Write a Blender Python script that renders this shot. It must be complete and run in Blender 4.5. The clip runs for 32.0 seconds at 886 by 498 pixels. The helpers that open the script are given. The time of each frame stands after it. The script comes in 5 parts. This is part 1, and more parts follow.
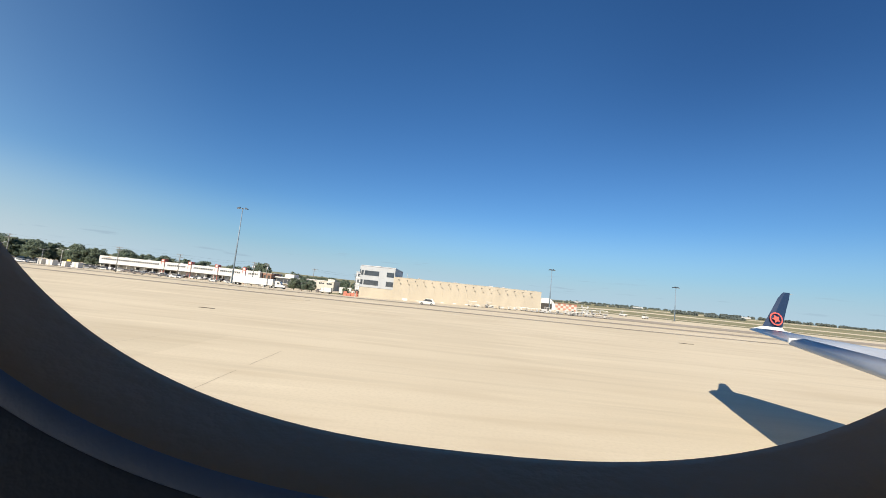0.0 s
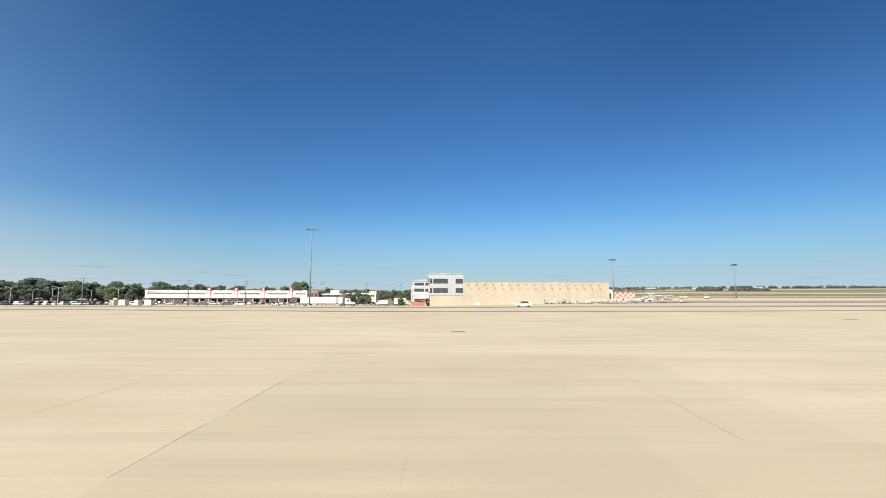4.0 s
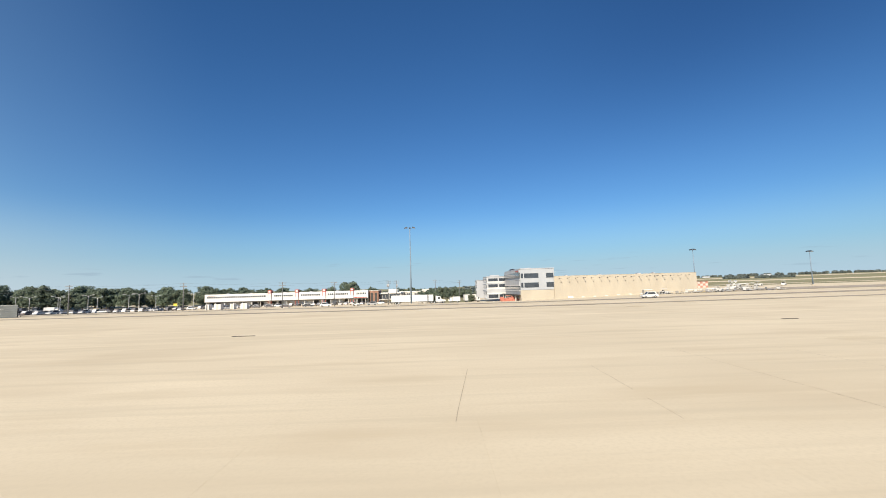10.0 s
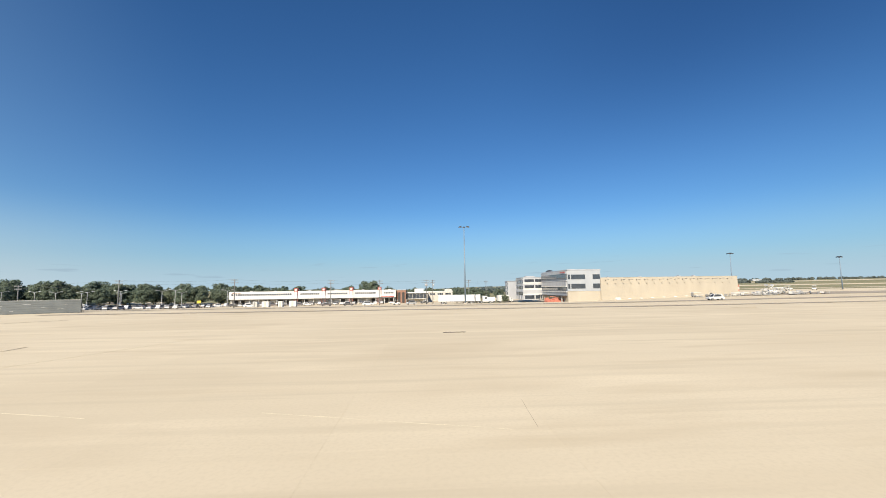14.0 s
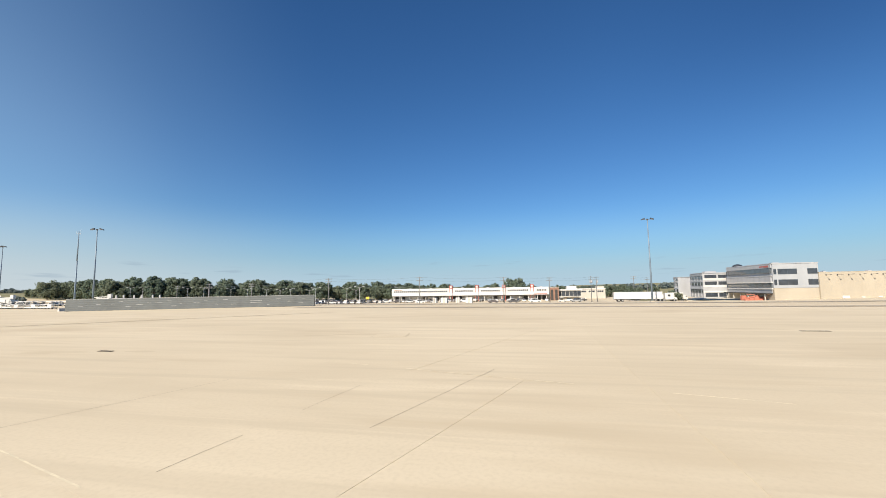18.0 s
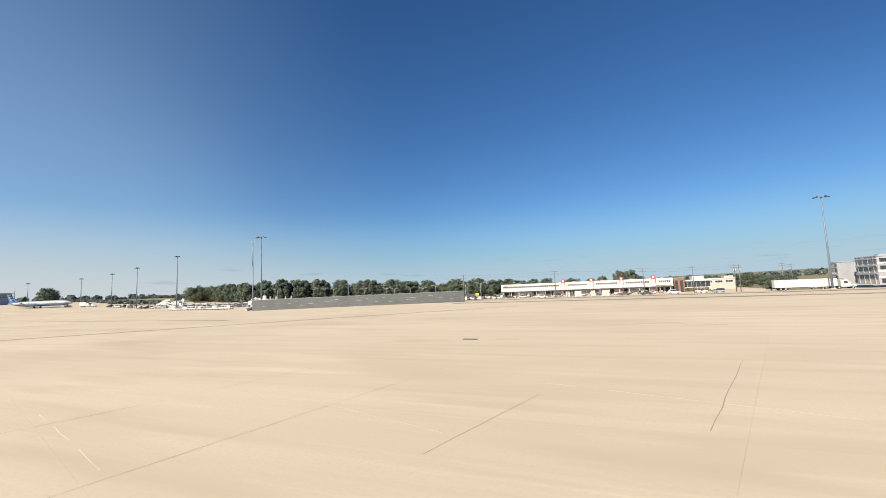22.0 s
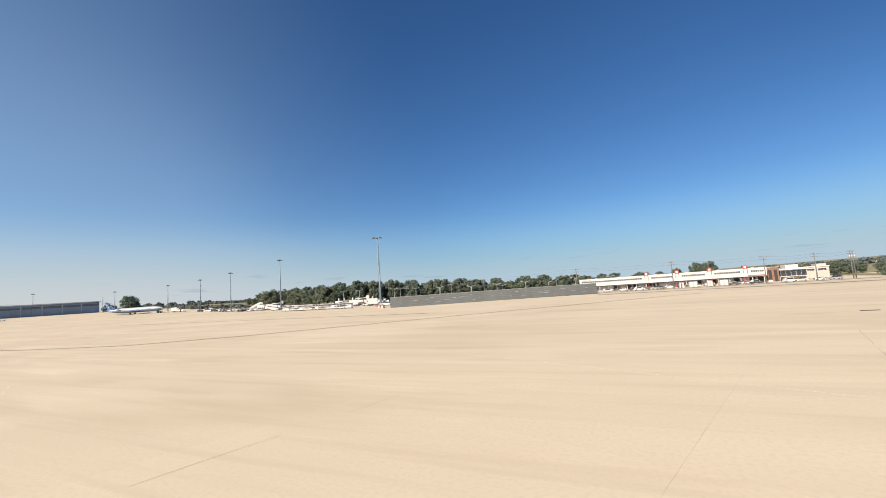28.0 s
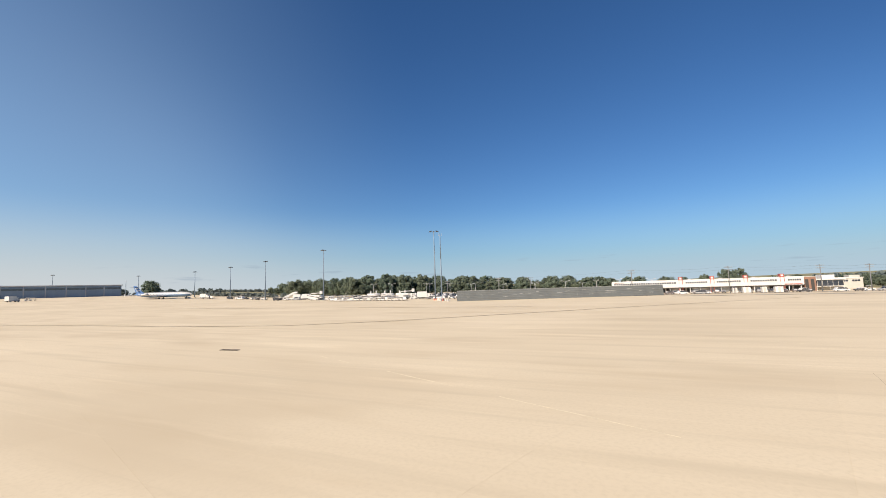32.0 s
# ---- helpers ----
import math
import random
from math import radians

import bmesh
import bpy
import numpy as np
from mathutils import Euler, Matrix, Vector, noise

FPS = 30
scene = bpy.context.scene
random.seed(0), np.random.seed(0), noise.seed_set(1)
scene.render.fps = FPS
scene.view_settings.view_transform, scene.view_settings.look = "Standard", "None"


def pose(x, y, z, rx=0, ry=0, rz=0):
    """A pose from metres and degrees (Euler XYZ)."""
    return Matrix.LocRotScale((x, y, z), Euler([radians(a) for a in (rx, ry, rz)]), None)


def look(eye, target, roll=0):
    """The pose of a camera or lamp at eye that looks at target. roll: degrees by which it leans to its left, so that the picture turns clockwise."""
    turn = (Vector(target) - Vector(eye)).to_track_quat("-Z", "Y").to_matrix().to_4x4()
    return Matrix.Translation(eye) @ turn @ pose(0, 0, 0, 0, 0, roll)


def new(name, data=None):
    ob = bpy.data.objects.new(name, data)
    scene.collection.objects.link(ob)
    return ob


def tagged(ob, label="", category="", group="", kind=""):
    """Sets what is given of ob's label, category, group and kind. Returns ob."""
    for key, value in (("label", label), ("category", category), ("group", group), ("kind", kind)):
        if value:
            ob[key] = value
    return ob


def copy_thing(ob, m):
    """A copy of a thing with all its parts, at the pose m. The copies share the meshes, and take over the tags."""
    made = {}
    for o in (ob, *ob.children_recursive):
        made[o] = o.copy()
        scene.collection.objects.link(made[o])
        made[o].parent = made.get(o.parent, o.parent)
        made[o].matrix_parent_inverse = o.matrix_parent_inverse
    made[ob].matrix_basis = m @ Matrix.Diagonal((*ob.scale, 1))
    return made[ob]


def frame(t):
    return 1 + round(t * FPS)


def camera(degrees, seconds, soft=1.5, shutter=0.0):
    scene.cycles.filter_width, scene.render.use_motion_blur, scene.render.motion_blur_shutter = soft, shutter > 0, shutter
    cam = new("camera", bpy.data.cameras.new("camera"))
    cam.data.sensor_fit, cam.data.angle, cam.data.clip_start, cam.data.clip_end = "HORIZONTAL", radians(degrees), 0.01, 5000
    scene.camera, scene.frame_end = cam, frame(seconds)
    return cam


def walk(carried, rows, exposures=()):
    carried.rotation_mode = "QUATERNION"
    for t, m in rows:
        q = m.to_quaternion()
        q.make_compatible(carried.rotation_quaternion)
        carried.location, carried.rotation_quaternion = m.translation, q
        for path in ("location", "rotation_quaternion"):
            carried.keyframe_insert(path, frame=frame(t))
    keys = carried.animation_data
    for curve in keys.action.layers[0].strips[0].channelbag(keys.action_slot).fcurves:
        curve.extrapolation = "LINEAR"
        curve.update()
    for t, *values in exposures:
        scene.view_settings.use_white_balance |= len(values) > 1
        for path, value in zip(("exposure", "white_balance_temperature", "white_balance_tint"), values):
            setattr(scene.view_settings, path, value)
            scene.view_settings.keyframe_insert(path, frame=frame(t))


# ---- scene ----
cam = camera(94.31, 32.0, 0.9)
# seconds, x, y, yaw, pitch, roll of the camera, which rides 4.5 m over the apron
EYE = 4.5
RIDE = [
    (0, 0.00, 0.00, 0.27, 5.69, 5.91),
    (0.5, -3.33, -0.07, 0.49, 5.73, 4.49),
    (1, -6.66, -0.14, 0.69, 5.68, 1.71),
    (1.5, -9.99, -0.22, 0.86, 5.62, 0.75),
    (2, -13.33, -0.30, 1.24, 5.61, 1.55),
    (2.5, -16.66, -0.40, 0.70, 5.69, 1.21),
    (4.5, -29.88, -0.97, -0.47, 5.77, -0.26),
    (5, -33.05, -1.05, -0.26, 5.74, -1.33),
    (5.5, -36.20, -1.11, -0.02, 5.68, -2.14),
    (6, -39.32, -1.14, 0.09, 5.67, -2.16),
    (6.5, -42.41, -1.14, 0.18, 5.68, -2.18),
    (7, -45.47, -1.11, 0.19, 5.69, -1.95),
    (7.5, -48.50, -1.05, 0.04, 5.70, -1.47),
    (8, -51.51, -0.96, -0.05, 5.71, -1.43),
    (8.5, -54.52, -0.84, -0.22, 5.60, -1.77),
    (9, -57.51, -0.71, -0.45, 5.49, -1.71),
    (9.5, -60.51, -0.57, -0.73, 5.40, -1.86),
    (10, -63.49, -0.41, -1.07, 5.36, -1.64),
    (10.5, -66.47, -0.24, -1.48, 5.36, -1.43),
    (11, -69.43, -0.06, -1.91, 5.42, -1.11),
    (11.5, -72.38, 0.14, -2.29, 5.47, -0.84),
    (12, -75.31, 0.36, -2.49, 5.49, -0.76),
    (12.5, -78.24, 0.59, -2.69, 5.49, -0.80),
    (13, -81.17, 0.81, -2.88, 5.54, -0.93),
    (13.5, -84.09, 1.02, -2.99, 5.50, -0.90),
    (15.5, -95.51, 1.30, 0.11, 5.42, -0.39),
    (16, -98.15, 1.01, 3.18, 5.35, -0.05),
    (16.5, -100.76, 0.63, 6.31, 5.36, -0.14),
    (17, -103.34, 0.18, 8.80, 5.36, -0.22),
    (17.5, -105.91, -0.35, 10.91, 5.40, -0.57),
    (18, -108.48, -0.95, 12.62, 5.42, -0.95),
    (18.5, -111.06, -1.61, 14.19, 5.44, -1.42),
    (19, -113.67, -2.34, 15.71, 5.41, -1.84),
    (19.5, -116.30, -3.13, 16.76, 5.38, -2.03),
    (20, -118.96, -3.98, 17.64, 5.36, -1.93),
    (20.5, -121.66, -4.93, 18.63, 5.38, -1.67),
    (21, -124.39, -5.97, 19.66, 5.33, -1.82),
    (21.5, -127.14, -7.09, 20.93, 5.26, -2.17),
    (22, -129.88, -8.28, 22.26, 5.30, -2.52),
    (22.5, -132.58, -9.52, 23.59, 5.39, -2.55),
    (23, -135.21, -10.80, 24.76, 5.42, -2.74),
    (23.5, -137.76, -12.11, 25.82, 5.48, -2.84),
    (24, -140.25, -13.43, 26.62, 5.48, -3.01),
    (24.5, -142.68, -14.76, 27.23, 5.47, -3.13),
    (25, -145.10, -16.10, 27.23, 5.53, -3.33),
    (25.5, -147.50, -17.43, 26.69, 5.56, -3.53),
    (27.5, -156.92, -22.69, 24.99, 5.51, -3.97),
    (28, -159.34, -23.92, 25.17, 5.59, -4.06),
    (28.5, -161.79, -25.13, 24.98, 5.66, -4.20),
    (29, -164.24, -26.33, 24.89, 5.63, -4.12),
    (29.5, -166.68, -27.53, 24.69, 5.59, -3.86),
    (30, -169.12, -28.72, 24.63, 5.46, -3.40),
    (30.5, -171.57, -29.91, 24.76, 5.40, -2.69),
    (31, -174.00, -31.09, 24.88, 5.33, -2.15),
    (31.5, -176.44, -32.26, 25.06, 5.27, -1.87),
    (32, -178.88, -33.43, 24.84, 5.28, -1.83),
]


def ride(x, y, yaw, pitch, roll):
    a, b = radians(yaw), radians(pitch)
    ahead = Vector((-math.sin(a) * math.cos(b), math.cos(a) * math.cos(b), math.sin(b)))
    eye = Vector((x, y, EYE))
    return look(eye, eye + ahead, roll)


walk(cam, [(t, ride(x, y, yaw, pitch, roll)) for t, x, y, yaw, pitch, roll in RIDE], [(0, 0.60, 6500, 11), (15, 0.60, 6500, 11), (20, 0.57, 6600, 13), (32, 0.54, 6780, 16)])

# ---- light ----
world = bpy.data.worlds.new("sky")
scene.world = world
world.use_nodes = True
wn = world.node_tree
for node in list(wn.nodes):
    wn.nodes.remove(node)
sky = wn.nodes.new("ShaderNodeTexSky")
sky.sky_type, sky.sun_disc = "NISHITA", False
sky.sun_elevation, sky.sun_rotation = radians(34), radians(198.5)
sky.altitude, sky.air_density, sky.dust_density, sky.ozone_density = 200, 1.0, 0.45, 2.8
back = wn.nodes.new("ShaderNodeBackground")
back.inputs["Strength"].default_value = 0.062
wout = wn.nodes.new("ShaderNodeOutputWorld")
tone = wn.nodes.new("ShaderNodeHueSaturation")
tone.inputs["Saturation"].default_value = 1.2
wn.links.new(sky.outputs[0], tone.inputs["Color"])
cool = wn.nodes.new("ShaderNodeMix")
cool.data_type, cool.blend_type = "RGBA", "MULTIPLY"
cool.inputs[0].default_value, cool.inputs[7].default_value = 1.0, (0.73, 0.96, 1.14, 1)
wn.links.new(tone.outputs[0], cool.inputs[6])
way = wn.nodes.new("ShaderNodeTexCoord")
split = wn.nodes.new("ShaderNodeSeparateXYZ")
wn.links.new(way.outputs["Generated"], split.inputs[0])


def ramp_of(source, lo, hi, top, smooth=True):
    n = wn.nodes.new("ShaderNodeMapRange")
    n.interpolation_type = "SMOOTHSTEP" if smooth else "LINEAR"
    n.inputs["From Min"].default_value, n.inputs["From Max"].default_value, n.inputs["To Max"].default_value = lo, hi, top
    wn.links.new(source, n.inputs[0])
    return n.outputs[0]


def times(a, b):
    n = wn.nodes.new("ShaderNodeMath")
    n.operation = "MULTIPLY"
    wn.links.new(a, n.inputs[0])
    wn.links.new(b, n.inputs[1])
    return n.outputs[0]


def toward(fac, below, color, mode="MIX"):
    n = wn.nodes.new("ShaderNodeMix")
    n.data_type, n.blend_type = "RGBA", mode
    wn.links.new(fac, n.inputs[0])
    wn.links.new(below, n.inputs[6])
    n.inputs[7].default_value = (*color, 1)
    return n.outputs[2]


# haze: a broad blue veil, a thin whiter one at the horizon; the lighter west stands for window glare
west = ramp_of(split.outputs[0], -0.40, -1.15, 1.0)
sky_col = toward(west, cool.outputs[2], (1.15, 1.6, 1.65), "ADD")
sky_col = toward(times(ramp_of(split.outputs[0], -0.66, -0.86, 1.0), ramp_of(split.outputs[2], 0.62, 0.25, 1.0)), sky_col, (0.45, 0.55, 0.52), "ADD")
sky_col = toward(ramp_of(split.outputs[2], 0.19, -0.01, 0.8), sky_col, (3.2, 5.3, 7.0))
sky_col = toward(ramp_of(split.outputs[2], 0.085, 0.0, 0.70), sky_col, (5.3, 7.0, 8.1))
sky_col = toward(times(west, ramp_of(split.outputs[2], 0.20, 0.0, 0.85)), sky_col, (7.2, 7.55, 7.4))
# deeper blue high in the north-east, away from the sun; also stands for window vignetting
sky_col = toward(times(ramp_of(split.outputs[0], 0.12, 0.55, 1.0), ramp_of(split.outputs[2], 0.22, 0.50, 1.0)), sky_col, (0.78, 0.80, 0.84), "MULTIPLY")
# thin flat cloudlets low over the horizon
flat = wn.nodes.new("ShaderNodeMapping")
flat.inputs["Scale"].default_value = (10, 10, 120)
wn.links.new(way.outputs["Generated"], flat.inputs[0])
puffs = wn.nodes.new("ShaderNodeTexNoise")
puffs.inputs["Scale"].default_value, puffs.inputs["Detail"].default_value = 1.0, 4
wn.links.new(flat.outputs[0], puffs.inputs[0])
band = times(ramp_of(split.outputs[2], 0.075, 0.05, 1.0), ramp_of(split.outputs[2], 0.015, 0.03, 1.0))
sky_col = toward(times(ramp_of(puffs.outputs[0], 0.60, 0.72, 0.40), band), sky_col, (3.3, 4.4, 5.5))
wn.links.new(sky_col, back.inputs[0])
wn.links.new(back.outputs[0], wout.inputs[0])

sun_data = bpy.data.lights.new("sun", "SUN")
sun_data.energy, sun_data.angle, sun_data.color = 5.0, radians(0.53), (1.0, 0.90, 0.73)
sun = new("sun", sun_data)
sun.matrix_world = look((-263, -786, 559), (0, 0, 0))


# ---- materials ----
def shader(name, rough=0.7, metal=0.0, spec=0.5):
    mat = bpy.data.materials.new(name)
    mat.use_nodes = True
    nt = mat.node_tree
    bsdf = nt.nodes["Principled BSDF"]
    bsdf.inputs["Roughness"].default_value = rough
    bsdf.inputs["Metallic"].default_value = metal
    bsdf.inputs["Specular IOR Level"].default_value = spec
    return mat, nt, bsdf


def mix(nt, fac, a, b, mode="MIX"):
    n = nt.nodes.new("ShaderNodeMix")
    n.data_type, n.blend_type = "RGBA", mode
    for slot, value in ((0, fac), (6, a), (7, b)):
        if hasattr(value, "is_linked"):
            nt.links.new(value, n.inputs[slot])
        else:
            n.inputs[slot].default_value = value if slot == 0 else (*value, 1)
    return n.outputs[2]


def grain(nt, scale, detail=4, stretch=(1, 1, 1), lo=0.35, hi=0.65, coords="Position", rough=0.55):
    tc = nt.nodes.new("ShaderNodeNewGeometry")
    mp = nt.nodes.new("ShaderNodeMapping")
    mp.inputs["Scale"].default_value = stretch
    nz = nt.nodes.new("ShaderNodeTexNoise")
    nz.inputs["Scale"].default_value, nz.inputs["Detail"].default_value = scale, detail
    nz.inputs["Roughness"].default_value = rough
    mr = nt.nodes.new("ShaderNodeMapRange")
    mr.inputs["From Min"].default_value, mr.inputs["From Max"].default_value = lo, hi
    nt.links.new(tc.outputs[coords], mp.inputs[0])
    nt.links.new(mp.outputs[0], nz.inputs[0])
    nt.links.new(nz.outputs[0], mr.inputs[0])
    return mr.outputs[0]


def relief(nt, bsdf, height, strength=0.2, distance=0.01):
    b = nt.nodes.new("ShaderNodeBump")
    b.inputs["Strength"].default_value, b.inputs["Distance"].default_value = strength, distance
    nt.links.new(height, b.inputs["Height"])
    nt.links.new(b.outputs[0], bsdf.inputs["Normal"])


def paint(name, color, rough=0.6, metal=0.0, wear=0.12, scale=0.8, spec=0.5):
    """A painted or plain surface with soft stains and a fine grain."""
    mat, nt, bsdf = shader(name, rough, metal, spec)
    dirty = tuple(c * (1 - 2.2 * wear) for c in color)
    fine = tuple(min(1, c * (1 + wear)) for c in color)
    big = mix(nt, grain(nt, scale, 4, (1, 1, 0.4)), color, dirty)
    small = mix(nt, grain(nt, scale * 14, 3), big, fine)
    k = nt.nodes.new("ShaderNodeMix")
    k.data_type, k.inputs[0].default_value = "RGBA", 0.5
    nt.links.new(big, k.inputs[6])
    nt.links.new(small, k.inputs[7])
    nt.links.new(k.outputs[2], bsdf.inputs["Base Color"])
    relief(nt, bsdf, grain(nt, scale * 20, 3), 0.1, 0.004)
    return mat


def ground_paint(name, a, b, c, streak=True, piece=0.0):
    """Pavement: broad patches, streaks along the way of traffic, fine grain."""
    mat, nt, bsdf = shader(name, 0.85, 0, 0.3)
    geo = nt.nodes.new("ShaderNodeNewGeometry")

    def noisy(scale, stretch, lo, hi, detail=4, top=1.0):
        mp = nt.nodes.new("ShaderNodeMapping")
        mp.inputs["Scale"].default_value = stretch
        nz = nt.nodes.new("ShaderNodeTexNoise")
        nz.inputs["Scale"].default_value, nz.inputs["Detail"].default_value = scale, detail
        mr = nt.nodes.new("ShaderNodeMapRange")
        mr.inputs["From Min"].default_value, mr.inputs["From Max"].default_value, mr.inputs["To Max"].default_value = lo, hi, top
        nt.links.new(geo.outputs["Position"], mp.inputs[0])
        nt.links.new(mp.outputs[0], nz.inputs[0])
        nt.links.new(nz.outputs[0], mr.inputs[0])
        return mr.outputs[0]

    col = mix(nt, noisy(0.035, (1, 1, 1), 0.38, 0.68), a, b)
    if streak:
        col = mix(nt, noisy(0.22, (0.10, 1, 1), 0.46, 0.76, 6, 0.75), col, c)
        col = mix(nt, noisy(0.8, (0.06, 1, 1), 0.52, 0.78, 6, 0.75), col, tuple(v * 0.90 for v in b))
        col = mix(nt, noisy(3.2, (0.02, 1, 1), 0.60, 0.80, 3, 0.35), col, tuple(min(1, v * 1.05) for v in c))
        col = mix(nt, noisy(2.3, (0.03, 1, 1), 0.64, 0.80, 4, 0.35), col, tuple(v * 0.84 for v in b))
        col = mix(nt, noisy(0.11, (0.45, 1, 1), 0.56, 0.74, 6, 0.7), col, (b[0] * 0.90, b[1] * 0.87, b[2] * 0.84))
        col = mix(nt, noisy(0.5, (0.16, 1, 1), 0.55, 0.72, 8, 0.6), col, (b[0] * 0.93, b[1] * 0.90, b[2] * 0.86))
        col = mix(nt, noisy(0.40, (0.14, 1, 1), 0.60, 0.72, 8, 0.45), col, tuple(min(1, v * 1.08) for v in c))
    col = mix(nt, noisy(7.0, (1, 1, 1), 0.45, 1.1, 5), col, tuple(v * 0.96 for v in b))
    if piece:
        info = nt.nodes.new("ShaderNodeObjectInfo")
        mr = nt.nodes.new("ShaderNodeMapRange")
        mr.inputs["To Max"].default_value = piece
        nt.links.new(info.outputs["Random"], mr.inputs[0])
        col = mix(nt, mr.outputs[0], col, tuple(v * 0.72 for v in b))
    nt.links.new(col, bsdf.inputs["Base Color"])
    relief(nt, bsdf, noisy(25, (1, 1, 1), 0.3, 0.7), 0.03, 0.002)
    return mat


def leaf(name, a, b):
    """Leaves that scatter light on both sides."""
    mat = bpy.data.materials.new(name)
    mat.use_nodes = True
    nt = mat.node_tree
    nt.nodes.remove(nt.nodes["Principled BSDF"])
    geo = nt.nodes.new("ShaderNodeNewGeometry")
    col = mix(nt, geo.outputs["Random Per Island"], a, b)
    info = nt.nodes.new("ShaderNodeObjectInfo")
    mr = nt.nodes.new("ShaderNodeMapRange")
    mr.inputs["To Max"].default_value = 0.55
    nt.links.new(info.outputs["Random"], mr.inputs[0])
    col = mix(nt, mr.outputs[0], col, (a[0] * 1.3, a[1] * 1.08, a[2] * 0.98))
    near, thru = nt.nodes.new("ShaderNodeBsdfDiffuse"), nt.nodes.new("ShaderNodeBsdfTranslucent")
    both = nt.nodes.new("ShaderNodeMixShader")
    both.inputs[0].default_value = 0.48
    nt.links.new(col, near.inputs[0])
    nt.links.new(col, thru.inputs[0])
    nt.links.new(near.outputs[0], both.inputs[1])
    nt.links.new(thru.outputs[0], both.inputs[2])
    nt.links.new(both.outputs[0], nt.nodes["Material Output"].inputs[0])
    return mat


def choice(name, colors, rough=0.35, metal=0.0):
    """One colour of the list for each object that wears it."""
    mat, nt, bsdf = shader(name, rough, metal)
    info = nt.nodes.new("ShaderNodeObjectInfo")
    ramp = nt.nodes.new("ShaderNodeValToRGB")
    ramp.color_ramp.interpolation = "CONSTANT"
    els = ramp.color_ramp.elements
    while len(els) < len(colors):
        els.new(0.5)
    for i, c in enumerate(colors):
        els[i].position = i / len(colors)
        els[i].color = (*c, 1)
    nt.links.new(info.outputs["Random"], ramp.inputs[0])
    col = mix(nt, grain(nt, 3, 3), ramp.outputs[0], (0.35, 0.33, 0.30))
    k = nt.nodes.new("ShaderNodeMix")
    k.data_type, k.inputs[0].default_value = "RGBA", 0.15
    nt.links.new(ramp.outputs[0], k.inputs[6])
    nt.links.new(col, k.inputs[7])
    nt.links.new(k.outputs[2], bsdf.inputs["Base Color"])
    return mat


def glazing(name, color, rough=0.08):
    mat, nt, bsdf = shader(name, rough, 0.0, 0.8)
    nt.links.new(mix(nt, grain(nt, 0.6, 3), color, tuple(v * 1.6 for v in color)), bsdf.inputs["Base Color"])
    return mat


CONCRETE = ground_paint("apron concrete", (0.625, 0.54, 0.396), (0.55, 0.47, 0.338), (0.685, 0.60, 0.446))
SLAB = ground_paint("slab concrete", (0.625, 0.54, 0.396), (0.55, 0.47, 0.338), (0.685, 0.60, 0.446), True, 0.07)
OLD_SLAB = ground_paint("older concrete", (0.585, 0.505, 0.360), (0.515, 0.44, 0.317), (0.64, 0.56, 0.416), True, 0.08)
MID_SLAB = ground_paint("weathered concrete", (0.605, 0.523, 0.378), (0.533, 0.455, 0.328), (0.663, 0.58, 0.431), True, 0.07)
ASPHALT = ground_paint("dusty asphalt", (0.36, 0.315, 0.25), (0.30, 0.26, 0.21), (0.40, 0.35, 0.28))
LOT = ground_paint("car park asphalt", (0.21, 0.195, 0.18), (0.16, 0.15, 0.14), (0.24, 0.22, 0.20), False)
GRASS = ground_paint("mown grass", (0.265, 0.245, 0.14), (0.20, 0.195, 0.10), (0.33, 0.295, 0.185))
CRACK = paint("dark crack filler", (0.37, 0.31, 0.23), 0.85)
SEALANT = paint("joint sealant", (0.51, 0.43, 0.315), 0.85)
CHECK_RED = paint("sun-faded red paint", (0.40, 0.19, 0.145), 0.7)
BED = paint("dusty joint filler", (0.55, 0.47, 0.33), 0.85)
PALE_JOINT = paint("pale joint line", (0.72, 0.64, 0.47), 0.85)
IRON = paint("iron grate", (0.10, 0.085, 0.07), 0.7)
STAIN = ground_paint("oil-stained concrete", (0.575, 0.49, 0.348), (0.51, 0.43, 0.305), (0.62, 0.535, 0.38))
TAN = paint("tan concrete panel", (0.395, 0.352, 0.282), 0.85, 0, 0.06, 0.25)
WHITE = paint("white panel", (0.585, 0.575, 0.55), 0.6, 0, 0.06, 0.4)
OFFICE_WHITE = paint("pale grey office panel", (0.335, 0.355, 0.38), 0.55, 0, 0.05, 0.4)
GREY_PANEL = paint("silver grey panel", (0.42, 0.43, 0.45), 0.45, 0.2, 0.08, 0.4)
CREAM = paint("cream wall", (0.46, 0.435, 0.39), 0.7, 0, 0.08, 0.4)
RED = paint("red paint", (0.38, 0.09, 0.072), 0.55, 0, 0.1, 1)
ORANGE = paint("orange plastic", (0.46, 0.16, 0.11), 0.6, 0, 0.1, 1)
BROWN = paint("brown brick", (0.25, 0.14, 0.10), 0.85, 0, 0.12, 1)
DARK = paint("dark recess", (0.045, 0.042, 0.04), 0.8)
GLASS = glazing("dark window glass", (0.030, 0.036, 0.045))
BAND_GLASS = glazing("tinted glass band", (0.055, 0.065, 0.075))
STEEL = paint("galvanised steel", (0.46, 0.46, 0.45), 0.5, 0.3, 0.1, 2)
POLE = paint("weathered pole steel", (0.185, 0.245, 0.31), 0.6, 0.2, 0.12, 1)
LAMP_HEAD = paint("dark lamp housing", (0.035, 0.042, 0.055), 0.5)
WOOD = paint("weathered pole wood", (0.17, 0.175, 0.18), 0.9, 0, 0.15, 2)
CABLE = paint("black cable", (0.10, 0.11, 0.12), 0.7)
